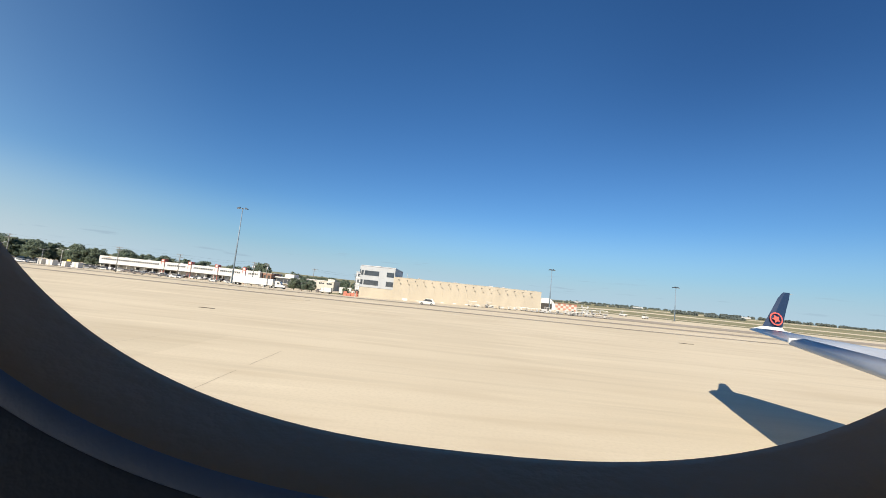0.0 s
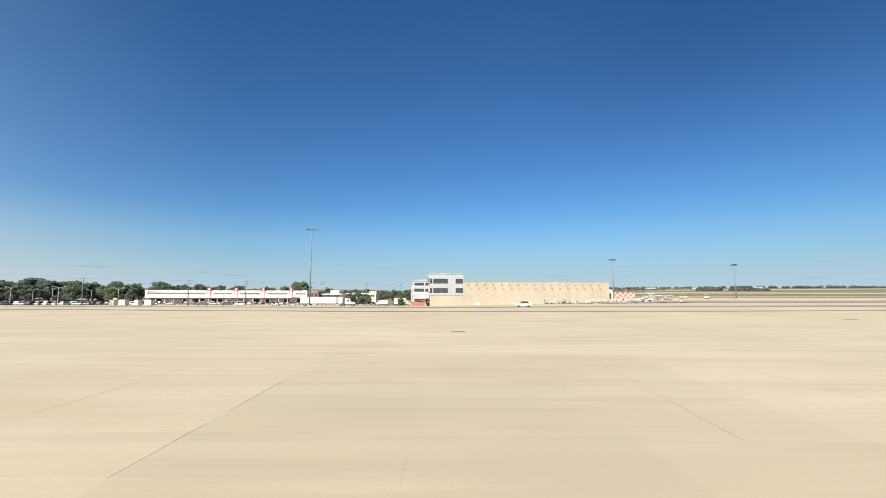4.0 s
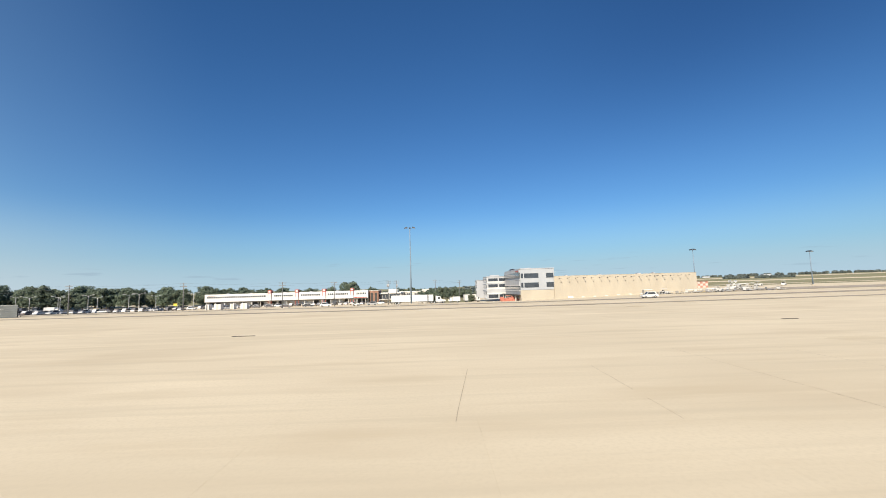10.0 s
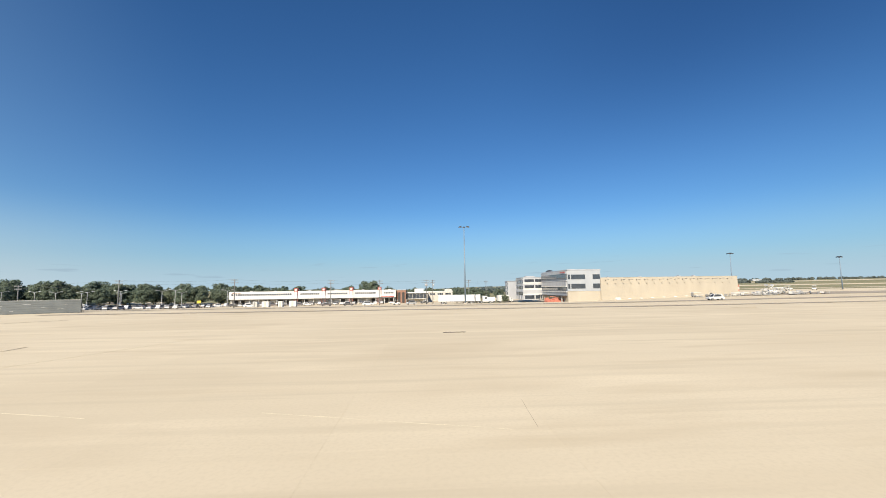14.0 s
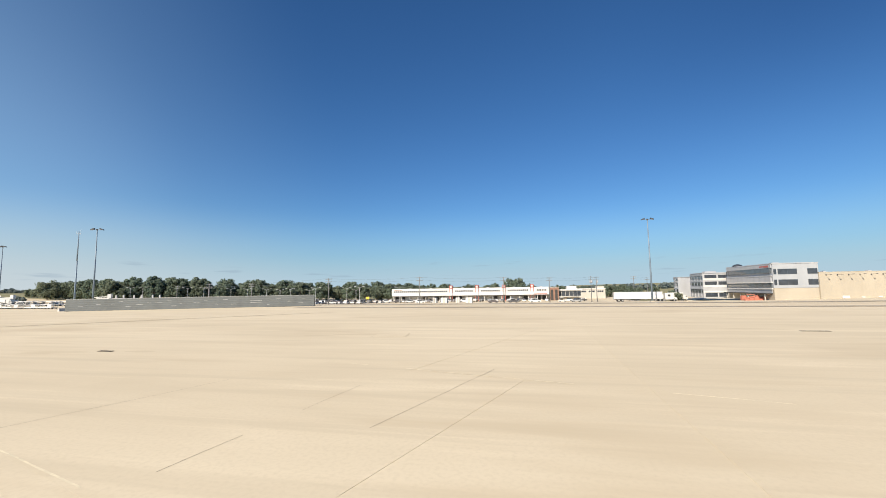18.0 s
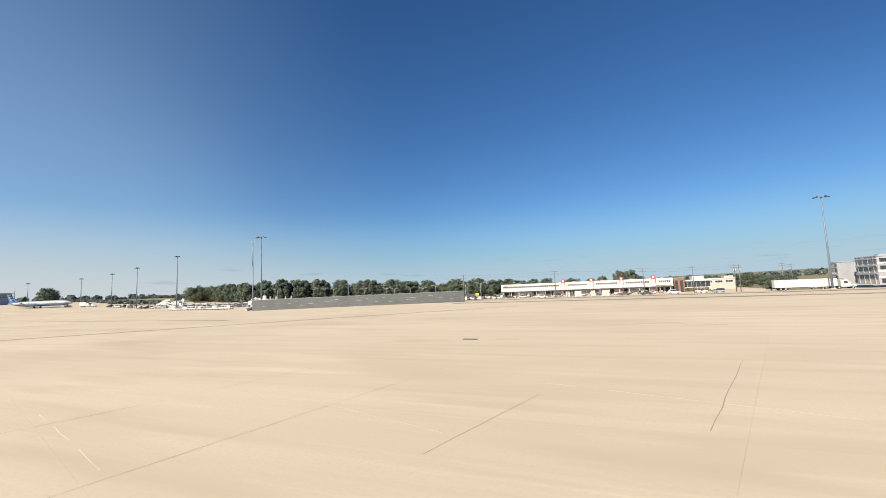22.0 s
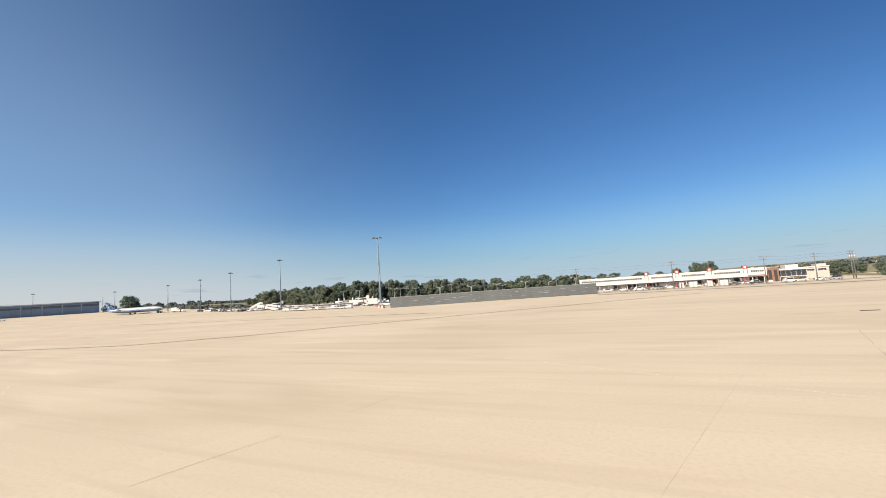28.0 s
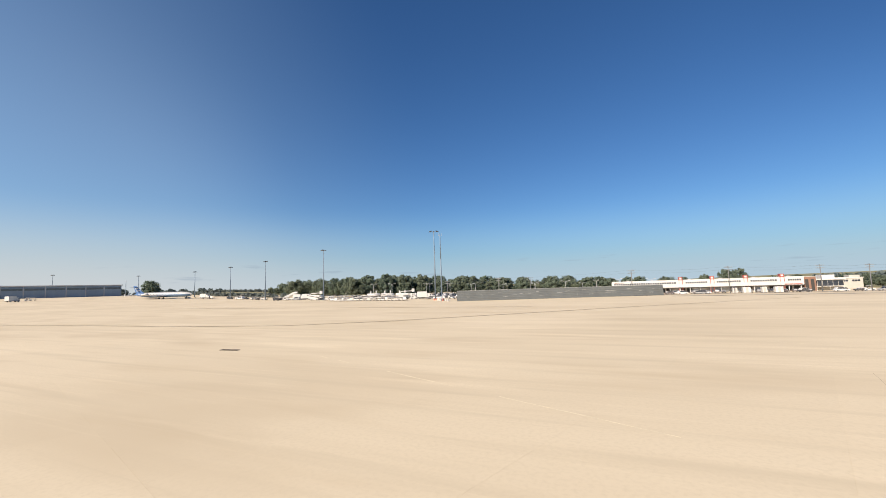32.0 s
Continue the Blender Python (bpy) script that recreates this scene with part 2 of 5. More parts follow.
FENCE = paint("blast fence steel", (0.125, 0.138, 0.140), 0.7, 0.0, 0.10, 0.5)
# fence steel darkened, shade painted into its colour
FENCE_SHADE = paint("blast fence shade-painted steel", (0.085, 0.085, 0.082), 0.6, 0.3, 0.12, 0.5)
# belly blue darkened for the shade on the lower fuselage
BELLY_SHADE = paint("shaded slate blue aircraft belly", (0.09, 0.15, 0.23), 0.4, 0, 0.06, 0.6)
HANGAR_BLUE = paint("blue grey cladding", (0.205, 0.28, 0.37), 0.55, 0.1, 0.08, 0.15)
ROOF = paint("pale roof", (0.50, 0.51, 0.52), 0.6, 0, 0.1, 0.3)
FABRIC = paint("white fabric", (0.60, 0.60, 0.585), 0.7, 0, 0.04, 0.6)
TYRE = paint("tyre rubber", (0.025, 0.025, 0.025), 0.85)
# fuselage white greyed, its shaded side put into the colour
JET_SHADED_WHITE = paint("shade-greyed white aircraft paint", (0.44, 0.45, 0.455), 0.4, 0, 0.06, 0.6)
TRUCK = paint("white vehicle paint", (0.60, 0.595, 0.575), 0.35, 0, 0.06, 1)
YELLOW = paint("yellow paint", (0.70, 0.50, 0.06), 0.5)
CAR = choice("car paint", [(0.70, 0.70, 0.69), (0.05, 0.05, 0.055), (0.33, 0.34, 0.35), (0.72, 0.71, 0.70), (0.12, 0.10, 0.10),
                           (0.58, 0.57, 0.55), (0.50, 0.51, 0.52), (0.11, 0.11, 0.12)])
CART = choice("cart canopy", [(0.74, 0.73, 0.70), (0.70, 0.69, 0.66), (0.34, 0.33, 0.31), (0.66, 0.65, 0.62)], 0.6)
BARK = paint("bark", (0.12, 0.09, 0.07), 0.9, 0, 0.2, 2)
# leaf colours lifted, and bluer far off, to stand for haze
LEAF_A = leaf("hazed summer leaves", (0.145, 0.195, 0.15), (0.205, 0.26, 0.20))
LEAF_B = leaf("hazed green leaves", (0.155, 0.20, 0.15), (0.215, 0.265, 0.20))
HAZE_LEAF = leaf("hazy distant woodland", (0.14, 0.18, 0.175), (0.195, 0.235, 0.225))
EMBLEM = paint("red emblem paint", (0.60, 0.10, 0.075), 0.45, 0, 0.05, 1)
# lip lightened and warmed: stands for cabin light, offsets blue sky fill
LIP_LIT = paint("grey window lip", (0.34, 0.215, 0.125), 0.5, 0, 0.03, 8, 0.3)
# lighter ring painted in for window light reflected on the bezel
RING_GLEAM = paint("blue grey window reflection", (0.125, 0.165, 0.25), 0.5, 0, 0.04, 8, 0.3)
NAVY = paint("navy aircraft paint", (0.014, 0.030, 0.070), 0.35, 0, 0.05, 1)
WING_GREY = paint("light grey wing paint", (0.56, 0.57, 0.58), 0.35, 0, 0.05, 0.6)
BARE = paint("bare leading edge metal", (0.46, 0.48, 0.51), 0.5, 0.1, 0.06, 1)
JET_BLUE = paint("blue aircraft paint", (0.08, 0.17, 0.36), 0.35, 0, 0.05, 0.6)
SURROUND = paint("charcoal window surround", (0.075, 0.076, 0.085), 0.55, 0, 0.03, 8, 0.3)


# ---- mesh helpers ----
class Mesh:
    def __init__(self):
        self.v, self.f = [], []

    def add(self, verts, faces):
        k = len(self.v)
        self.v.extend(verts)
        self.f.extend(tuple(i + k for i in f) for f in faces)
        return self

    def box(self, x0, y0, z0, x1, y1, z1):
        return self.add([(x0, y0, z0), (x1, y0, z0), (x1, y1, z0), (x0, y1, z0), (x0, y0, z1), (x1, y0, z1), (x1, y1, z1), (x0, y1, z1)],
                        [(3, 2, 1, 0), (4, 5, 6, 7), (0, 1, 5, 4), (1, 2, 6, 5), (2, 3, 7, 6), (3, 0, 4, 7)])

    def slab(self, x0, y0, z0, x1, y1, z1, c=0.05):
        """A box whose upper edges are chamfered."""
        return self.add([(x0, y0, z0), (x1, y0, z0), (x1, y1, z0), (x0, y1, z0), (x0, y0, z1 - c), (x1, y0, z1 - c), (x1, y1, z1 - c), (x0, y1, z1 - c),
                         (x0 + c, y0 + c, z1), (x1 - c, y0 + c, z1), (x1 - c, y1 - c, z1), (x0 + c, y1 - c, z1)],
                        [(3, 2, 1, 0), (0, 1, 5, 4), (1, 2, 6, 5), (2, 3, 7, 6), (3, 0, 4, 7),
                         (4, 5, 9, 8), (5, 6, 10, 9), (6, 7, 11, 10), (7, 4, 8, 11), (8, 9, 10, 11)])

    def loft(self, rings, caps=True):
        """Closed rings of equal count joined one to the next."""
        n = len(rings[0])
        verts = [p for r in rings for p in r]
        faces = [(i * n + j, i * n + (j + 1) % n, (i + 1) * n + (j + 1) % n, (i + 1) * n + j) for i in range(len(rings) - 1) for j in range(n)]
        if caps:
            faces += [tuple(range(n - 1, -1, -1)), tuple(range((len(rings) - 1) * n, len(rings) * n))]
        return self.add(verts, faces)

    def tube(self, p, q, r0, r1=None, n=8):
        p, q = Vector(p), Vector(q)
        r1 = r0 if r1 is None else r1
        d = (q - p).normalized()
        u = d.cross(Vector((0, 0, 1)) if abs(d.z) < 0.9 else Vector((1, 0, 0))).normalized()
        w = d.cross(u)
        ring = lambda c, r: [tuple(c + u * (r * math.cos(6.28319 * i / n)) + w * (r * math.sin(6.28319 * i / n))) for i in range(n)]
        return self.loft([ring(p, r0), ring(q, r1)])

    def line(self, points, r, n=5):
        for a, b in zip(points, points[1:]):
            self.tube(a, b, r, r, n)
        return self

    def prism(self, outline, y0, y1):
        """An outline in x and z, pushed out along y."""
        return self.loft([[(x, y0, z) for x, z in outline], [(x, y1, z) for x, z in outline]])

    def data(self, name, mat, smooth=False):
        me = bpy.data.meshes.new(name)
        me.from_pydata(self.v, [], self.f)
        bm = bmesh.new()
        bm.from_mesh(me)
        bmesh.ops.recalc_face_normals(bm, faces=bm.faces)
        bm.to_mesh(me)
        bm.free()
        me.materials.append(mat)
        if smooth:
            me.polygons.foreach_set("use_smooth", [True] * len(me.polygons))
        return me


def part(name, mesh, mat, parent=None, label="", smooth=False):
    ob = new(name, mesh.data(name, mat, smooth))
    ob.parent = parent
    return tagged(ob, label)


def piece(name, data, parent, m):
    ob = new(name, data)
    ob.parent = parent
    ob.matrix_basis = m
    return ob


def ss(a, b, x):
    t = min(1.0, max(0.0, (x - a) / (b - a)))
    return t * t * (3 - 2 * t)


def land(x, y):
    """The ground's height: a level apron; the shallow dip before the cargo sheds and gentle rises far off fit the
    camera's view.
    """
    dip = -3.3 * ss(95, 232, y) * (1 - ss(-42, 25, x)) * (1 - ss(225, 330, -x))
    east = 1.3 * ss(5, 80, x) * ss(110, 190, y)
    west = 6.2 * ss(330, 600, -x) * ss(-300, -100, y)
    bank = 3.6 * ss(255, 420, y) * ss(70, 170, x)
    far = max(0.0, min(1250.0, math.hypot(x + 100, y - 60)) - 620) * (0.003 + 0.008 * ss(50, 500, x))
    return dip + east + bank + west + far


def thing(name, x, y, turn=0.0, label="", category="", group="", kind="", z=None):
    ob = new(name)
    ob.empty_display_size = 0.5
    ob.matrix_basis = pose(x, y, land(x, y) if z is None else z, 0, 0, turn)
    return tagged(ob, label, category, group, kind)


def put(ob, x, y, turn=0.0, dz=0.0):
    return copy_thing(ob, pose(x, y, land(x, y) + dz, 0, 0, turn))


rnd = random.Random(7)

# ---- ground ----
def steps(lo, hi, fine_lo, fine_hi, step):
    mid = [fine_lo + i * step for i in range(int((fine_hi - fine_lo) / step) + 1)]
    a, b, d = [], [], step
    x = fine_lo
    while x > lo:
        d *= 1.35
        x = max(lo, x - d)
        a.append(x)
    x, d = mid[-1], step
    while x < hi:
        d *= 1.35
        x = min(hi, x + d)
        b.append(x)
    return a[::-1] + mid + b


gx, gy = steps(-3000, 3000, -620, 160, 5.0), steps(-1500, 3000, -80, 320, 5.0)
gm = bpy.data.meshes.new("ground")
cols = len(gx)
gm.from_pydata([(x, y, land(x, y)) for y in gy for x in gx], [],
               [(j * cols + i, j * cols + i + 1, (j + 1) * cols + i + 1, (j + 1) * cols + i) for j in range(len(gy) - 1) for i in range(cols - 1)])


def cover(x, y):
    """0 concrete, 1 grass, 2 car park asphalt."""
    if x > 60 and y > 205:
        return 0 if 236 < y < 262 or 330 < y < 352 or 560 < y < 640 or 760 < y < 800 else 1
    if -345 < x < -196 and 150 < y < 240:
        return 2
    if y > 300 or (x < -330 and y > 205) or (x > 20 and y > 262) or x > 420 or (-62 < x < -46 and y > 200):
        return 1
    return 0


for mat in (CONCRETE, GRASS, LOT):
    gm.materials.append(mat)
gm.polygons.foreach_set("material_index", [cover((gx[i] + gx[i + 1]) / 2, (gy[j] + gy[j + 1]) / 2) for j in range(len(gy) - 1) for i in range(cols - 1)])
gm.polygons.foreach_set("use_smooth", [True] * len(gm.polygons))
tagged(new("ground", gm), "tan concrete airport apron with grass fields and hills beyond", "ground", "", "structure")


def strip(name, points, width, mat, label, lift=0.03, category="road", step=4.0):
    """A band of pavement that follows the ground along a line of points."""
    line = []
    for (x0, y0), (x1, y1) in zip(points, points[1:]):
        n = max(1, int(math.hypot(x1 - x0, y1 - y0) / step))
        line += [(x0 + (x1 - x0) * i / n, y0 + (y1 - y0) * i / n) for i in range(n)]
    line.append(points[-1])
    verts, faces = [], []
    for i, (x, y) in enumerate(line):
        ax, ay = line[max(0, i - 1)]
        bx, by = line[min(len(line) - 1, i + 1)]
        d = math.hypot(bx - ax, by - ay)
        nx, ny = -(by - ay) / d * width / 2, (bx - ax) / d * width / 2
        for s in (1, 0, -1):
            verts.append((x + s * nx, y + s * ny, land(x + s * nx, y + s * ny) + lift))
    for i in range(len(line) - 1):
        for k in (0, 1):
            a = i * 3 + k
            faces.append((a, a + 1, a + 4, a + 3))
    m = Mesh()
    m.add(verts, faces)
    return tagged(part(name, m, mat), label, category, "", "structure")


strip("road", [(-188, 122), (-60, 113), (30, 118), (140, 128), (260, 150)], 7.0, ASPHALT, "dusty grey asphalt service road along the apron edge", 0.05)
strip("road_shoulder", [(-170, 96), (-100, 92), (-40, 88), (40, 93), (120, 104)], 3.2, ASPHALT, "thin worn dark band across the concrete apron", 0.04)
strip("taxi_lane", [(30, 150), (120, 150), (300, 175)], 16.0, ASPHALT, "grey asphalt lane beside the grass field", 0.06)
strip("joint_band", [(-330, 56), (-268, 53), (-228, 51), (-198, 49)], 0.8, SEALANT, "long sealed dark seam across the apron", 0.035)
strip("joint_band", [(-330, -3), (-263, 4), (-241, 4.5), (-222, 8), (-210, 16), (-197, 29), (-181, 45), (-165, 60), (-148, 76)], 0.5, SEALANT, "long sealed dark seam across the apron", 0.035)


# ---- buildings ----
def window(parent, x0, z0, x1, z1, y, frame_mat=None, glass=None, mullions=1):
    """A window in a wall that faces -y: frame, pane and sill standing on the wall's face."""
    frame_mat, glass = frame_mat or GREY_PANEL, glass or GLASS
    t, a, b = 0.09, y - 0.10, y + 0.02
    outer, inner = [(x0, z0), (x1, z0), (x1, z1), (x0, z1)], [(x0 + t, z0 + t), (x1 - t, z0 + t), (x1 - t, z1 - t), (x0 + t, z1 - t)]
    verts = [(px, py, pz) for py in (a, b) for ring in (outer, inner) for px, pz in ring]
    faces = []
    for k in range(4):
        n = (k + 1) % 4
        faces += [(k, n, 4 + n, 4 + k), (8 + n, 8 + k, 12 + k, 12 + n), (n, k, 8 + k, 8 + n), (4 + k, 4 + n, 12 + n, 12 + k)]
    w = part("window", Mesh().add(verts, faces), frame_mat, parent)
    part("pane", Mesh().box(x0 + t, y - 0.05, z0 + t, x1 - t, y - 0.015, z1 - t), glass, w, "dark reflecting glass")
    for i in range(1, mullions):
        xm = x0 + (x1 - x0) * i / mullions
        part("mullion", Mesh().box(xm - 0.04, y - 0.09, z0 + t, xm + 0.04, y - 0.052, z1 - t), frame_mat, w)
    return w


# tan hangar: a long wall of tilt-up panels with a row of lamp brackets
def tan_hangar():
    h = thing("hangar", -18.2, 157.2, 2.8, "long tan concrete hangar with a row of wall lamps", "hangar", z=-1.6)
    n, w = 18, 3.18
    part("back_wall", Mesh().box(0, 0.32, 0, n * w, 42, 8.9), TAN, h)
    part("roof", Mesh().slab(0.2, 0.5, 8.9, n * w - 0.2, 41.8, 9.05, 0.1), ROOF, h)
    for i in range(n):
        m = Mesh().slab(i * w + 0.004, 0, 0, (i + 1) * w - 0.004, 0.32, 9.2, 0.01)
        part("panel", m, TAN, h)
    cap = Mesh().slab(-0.05, -0.06, 9.2, n * w + 0.05, 0.42, 9.32, 0.03)
    part("coping", cap, TAN, h)
    for i in range(17):
        x = (i + 0.62) * w
        lamp = part("wall_lamp", Mesh().tube((x, 0, 8.25), (x, -2.0, 8.4), 0.04, 0.035, 6).box(x - 0.10, -0.16, 8.05, x + 0.10, 0, 8.45), LAMP_HEAD, h, "dark bracket lamp")
        part("lamp_head", Mesh().slab(x - 0.20, -2.4, 8.32, x + 0.20, -1.95, 8.47, 0.05), LAMP_HEAD, lamp)
    for x, y, sx in ((38, 9, 1.6), (43, 6, 0.9), (24, 14, 1.4), (9, 12, 1.0)):
        unit = part("roof_unit", Mesh().slab(x, y, 9.02, x + sx, y + 1.2, 9.85, 0.08), GREY_PANEL, h)
        part("fan_guard", Mesh().tube((x + sx / 2, y + 0.6, 9.85), (x + sx / 2, y + 0.6, 9.95), 0.32, 0.32, 10), LAMP_HEAD, unit)
    part("aerial", Mesh().tube((4.6, 12, 9.0), (4.6, 12, 11.6), 0.04, 0.03, 5).tube((4.1, 12, 11.3), (5.2, 12, 11.3), 0.03, 0.03, 5), STEEL, h)


tan_hangar()


def office_block():
    o = thing("office_building", -31.0, 157.6, 0.4, "three-storey white and silver office with dark window bands", "office", z=-1.5)
    # first block: white front over a tan plinth, glass flank
    part("plinth", Mesh().box(0.0, 0.1, 0, 13.0, 33, 4.15), TAN, o, "tan concrete ground storey")
    front = part("front_wall", Mesh().slab(-0.12, -0.05, 4.15, 13.0, 33, 12.2, 0.08), OFFICE_WHITE, o)
    for z0, z1 in ((8.70, 10.50), (5.10, 6.95)):
        window(o, 1.35, z0, 6.9, z1, -0.05, BAND_GLASS, GLASS, 2)
        window(o, 9.9, z0, 12.7, z1, -0.05, BAND_GLASS, GLASS, 1)
    for x in (4.4, 8.8):
        part("panel_joint", Mesh().box(x, -0.058, 4.2, x + 0.03, -0.048, 12.1), GREY_PANEL, o)
    part("parapet", Mesh().slab(-0.25, -0.18, 12.2, 13.1, 33.1, 12.5, 0.06), GREY_PANEL, o)
    for i, (z0, z1) in enumerate(((2.4, 3.6), (4.4, 5.8), (6.1, 7.9), (9.3, 10.8))):
        part("flank_band", Mesh().box(-0.30 - 0.10 * i, 0.8, z0, -0.12, 32.6, z1), BAND_GLASS if i % 2 else GREY_PANEL, o, "long tinted glass band")
    for i, z in enumerate((3.7, 5.85, 8.0, 10.9)):
        part("spandrel", Mesh().box(-0.55, 0.3, z, -0.12, 32.8, z + (0.42 if i < 3 else 1.2)), WHITE if i < 2 else GREY_PANEL, o, "pale band between storeys")
    part("soffit", Mesh().box(-2.2, 1.0, 2.15, -0.1, 32, 2.45), DARK, o)
    for i in range(6):
        part("column", Mesh().tube((-1.7, 2.5 + 5.6 * i, 0), (-1.7, 2.5 + 5.6 * i, 2.15), 0.22, 0.22, 8), CREAM, o)
    part("sign", Mesh().box(-0.64, 1.5, 11.15, -0.55, 4.2, 11.75).box(-0.64, 4.6, 11.3, -0.55, 7.0, 11.65), RED, o, "red sign bars")
    for z0, z1 in ((8.70, 10.50), (5.10, 6.95)):
        part("corner_pane", Mesh().box(0.10, -0.09, z0, 0.95, -0.055, z1), GLASS, o)
    for x, y, s in ((4, 8, 2.2), (8.5, 14, 1.6), (6, 24, 2.6)):
        part("roof_unit", Mesh().slab(x, y, 12.2, x + s, y + s, 13.0, 0.1), GREY_PANEL, o)
    dome = Mesh()
    dome.loft([[(3 + r * math.cos(a * 0.5236), 31 + r * math.sin(a * 0.5236), z) for a in range(12)] for r, z in ((1.9, 12.4), (1.7, 13.0), (1.1, 13.45), (0.2, 13.65))])
    part("roof_dome", dome, LAMP_HEAD, o, "dark domed rooflight", True)
    # second and third blocks, set back along a slanting line
    def slant(mesh):
        mesh.v = [(x + max(0.0, y - 35.0) * 0.02, y, z) for x, y, z in mesh.v]
        return mesh

    for y0, y1, top, left in ((35.0, 50.0, 10.3, -8.6), (58.0, 64.5, 9.1, -11.4)):
        body = part("rear_wall", slant(Mesh().slab(left, y0, 0, 0.6, y1, top, 0.06)), GREY_PANEL, o, "silver grey rear block")
        if y0 < 40:
            part("roof_unit", Mesh().slab(-6.5, y0 + 3, top, -2.2, y0 + 6, top + 0.9, 0.1), GREY_PANEL, o)
            part("front_band", Mesh().box(left, y0 - 0.15, 7.55, 0.4, y0, 8.15).box(left, y0 - 0.15, 4.5, 0.4, y0, 5.3).box(left, y0 - 0.15, 2.3, 0.4, y0, 2.9), WHITE, o, "white bands between storeys")
            for z0, z1 in ((8.3, 9.6), (5.45, 6.85), (0.5, 2.1)):
                window(o, -7.9, z0, -3.4, z1, y0 - 0.02, BAND_GLASS, GLASS, 2)
                window(o, -2.8, z0, 0.2, z1, y0 - 0.02, BAND_GLASS, GLASS, 2)
        for z0, z1 in ((2.2, 3.6), (5.2, 6.6), (7.9, 9.2) if y0 < 40 else (7.5, 8.6)):
            part("flank_band", slant(Mesh().box(left - 0.2, y0 + 0.5, z0, left, y1 - 0.5, z1)), BAND_GLASS, o, "tinted glass band")
            part("spandrel", slant(Mesh().box(left - 0.3, y0 + 0.2, z1 + 0.1, left, y1 - 0.2, z1 + 0.6)), OFFICE_WHITE, o, "pale band")
        for k in range(4):
            yy = y0 + 2.0 + k * (y1 - y0 - 4) / 3
            part("mullion", slant(Mesh().box(left - 0.26, yy - 0.12, 0.2, left, yy + 0.12, top - 0.2)), GREY_PANEL, o)
        part("parapet", slant(Mesh().slab(left - 0.2, y0 - 0.2, top, 0.6, y1, top + 0.3, 0.05)), OFFICE_WHITE, o)


office_block()


def cargo_shed():
    c = thing("cargo_terminal", -191.4, 230, 0.9, "long white cargo terminal with dock doors and four red towers", "terminal", z=-3.5)
    length = 89.6
    # lower body in dimmer cream for the shade under the canopy
    part("body", Mesh().box(0, 3.0, 0, length, 34, 7.2), CREAM, c)
    part("upper_wall", Mesh().slab(-0.1, 0, 3.55, length, 3.0, 7.75, 0.06), WHITE, c, "white upper storey over the docks")
    part("roof", Mesh().slab(0, 2.9, 7.2, length, 34.2, 7.5, 0.1), ROOF, c)
    # canopy underside near-black, its shade painted in
    part("canopy_edge", Mesh().box(-0.2, -0.25, 3.25, length + 0.1, 3.0, 3.55), DARK, c, "canopy soffit with shade painted in")
    towers = (35.4, 50.3, 65.3, 80.7)
    spans = [(1.2, 33.4, 27), (37.8, 48.2, 10), (52.4, 63.4, 11), (67.4, 78.8, 11), (83.2, 88.6, 6)]
    for a, b, n in spans:
        step = (b - a) / n
        for i in range(n):
            x = a + i * step
            w = part("window", Mesh().box(x, -0.05, 5.62, x + step * 0.74, 0.02, 6.58), WHITE, c)
            part("pane", Mesh().box(x + 0.04, -0.075, 5.67, x + step * 0.74 - 0.04, -0.045, 6.53), GLASS, w)
            part("sill", Mesh().box(x - 0.04, -0.11, 5.55, x + step * 0.74 + 0.04, 0.0, 5.61), GREY_PANEL, w)
    for x in towers:
        t = part("tower", Mesh().slab(x - 0.85, -0.45, 3.6, x + 0.85, 2.5, 9.0, 0.06), WHITE, c, "white stair tower")
        part("red_cap", Mesh().slab(x - 0.92, -0.53, 7.5, x + 0.92, 2.55, 9.25, 0.05), RED, t, "red tower head")
        part("emblem", Mesh().box(x - 0.5, -0.58, 7.95, x + 0.5, -0.535, 8.85), WHITE, t, "white sign square")
        for q in (-0.92, 0.70):
            part("red_edge", Mesh().box(x + q, -0.50, 5.3, x + q + 0.22, -0.44, 7.49), RED, t, "red edge stripe")
        part("red_post", Mesh().box(x - 0.95, -0.30, 0, x - 0.70, -0.05, 3.25).box(x + 0.70, -0.30, 0, x + 0.95, -0.05, 3.25), RED, c, "red canopy post")
    for i in range(26):
        x = 1.2 + i * 3.4
        # mostly dark doors stand for the shade under the canopy
        mat = (WHITE, DARK, DARK, GREY_PANEL, DARK)[rnd.randrange(5)]
        d = part("dock_door", Mesh().box(x, 2.90, 0.75, x + 2.5, 3.0, 3.0), mat, c)
        part("bumper", Mesh().box(x + 0.1, 2.70, 0.45, x + 2.4, 2.9, 0.72), DARK, d)
    for i in range(19):
        x = 1.0 + i * 4.85
        part("column", Mesh().box(x - 0.14, 0.2, 0, x + 0.14, 0.48, 3.25), WHITE, c)
    part("dock_edge", Mesh().box(0, 1.6, 0, length, 3.0, 0.45), TAN, c, "raised concrete loading dock")
    part("sign", Mesh().box(1.6, -0.08, 6.75, 3.0, -0.02, 7.15).box(3.3, -0.08, 6.75, 4.2, -0.02, 7.15).box(4.6, -0.08, 6.8, 6.3, -0.02, 7.1), BROWN, c, "brown sign bars")
    part("red_panel", Mesh().box(80.4, -0.03, 3.7, 88.8, -0.005, 4.15), RED, c, "red stripe")
    for x in (8, 21, 40, 55, 70, 85):
        part("roof_vent", Mesh().slab(x, 8, 7.45, x + 1.3, 9.2, 8.15, 0.08), GREY_PANEL, c)


cargo_shed()


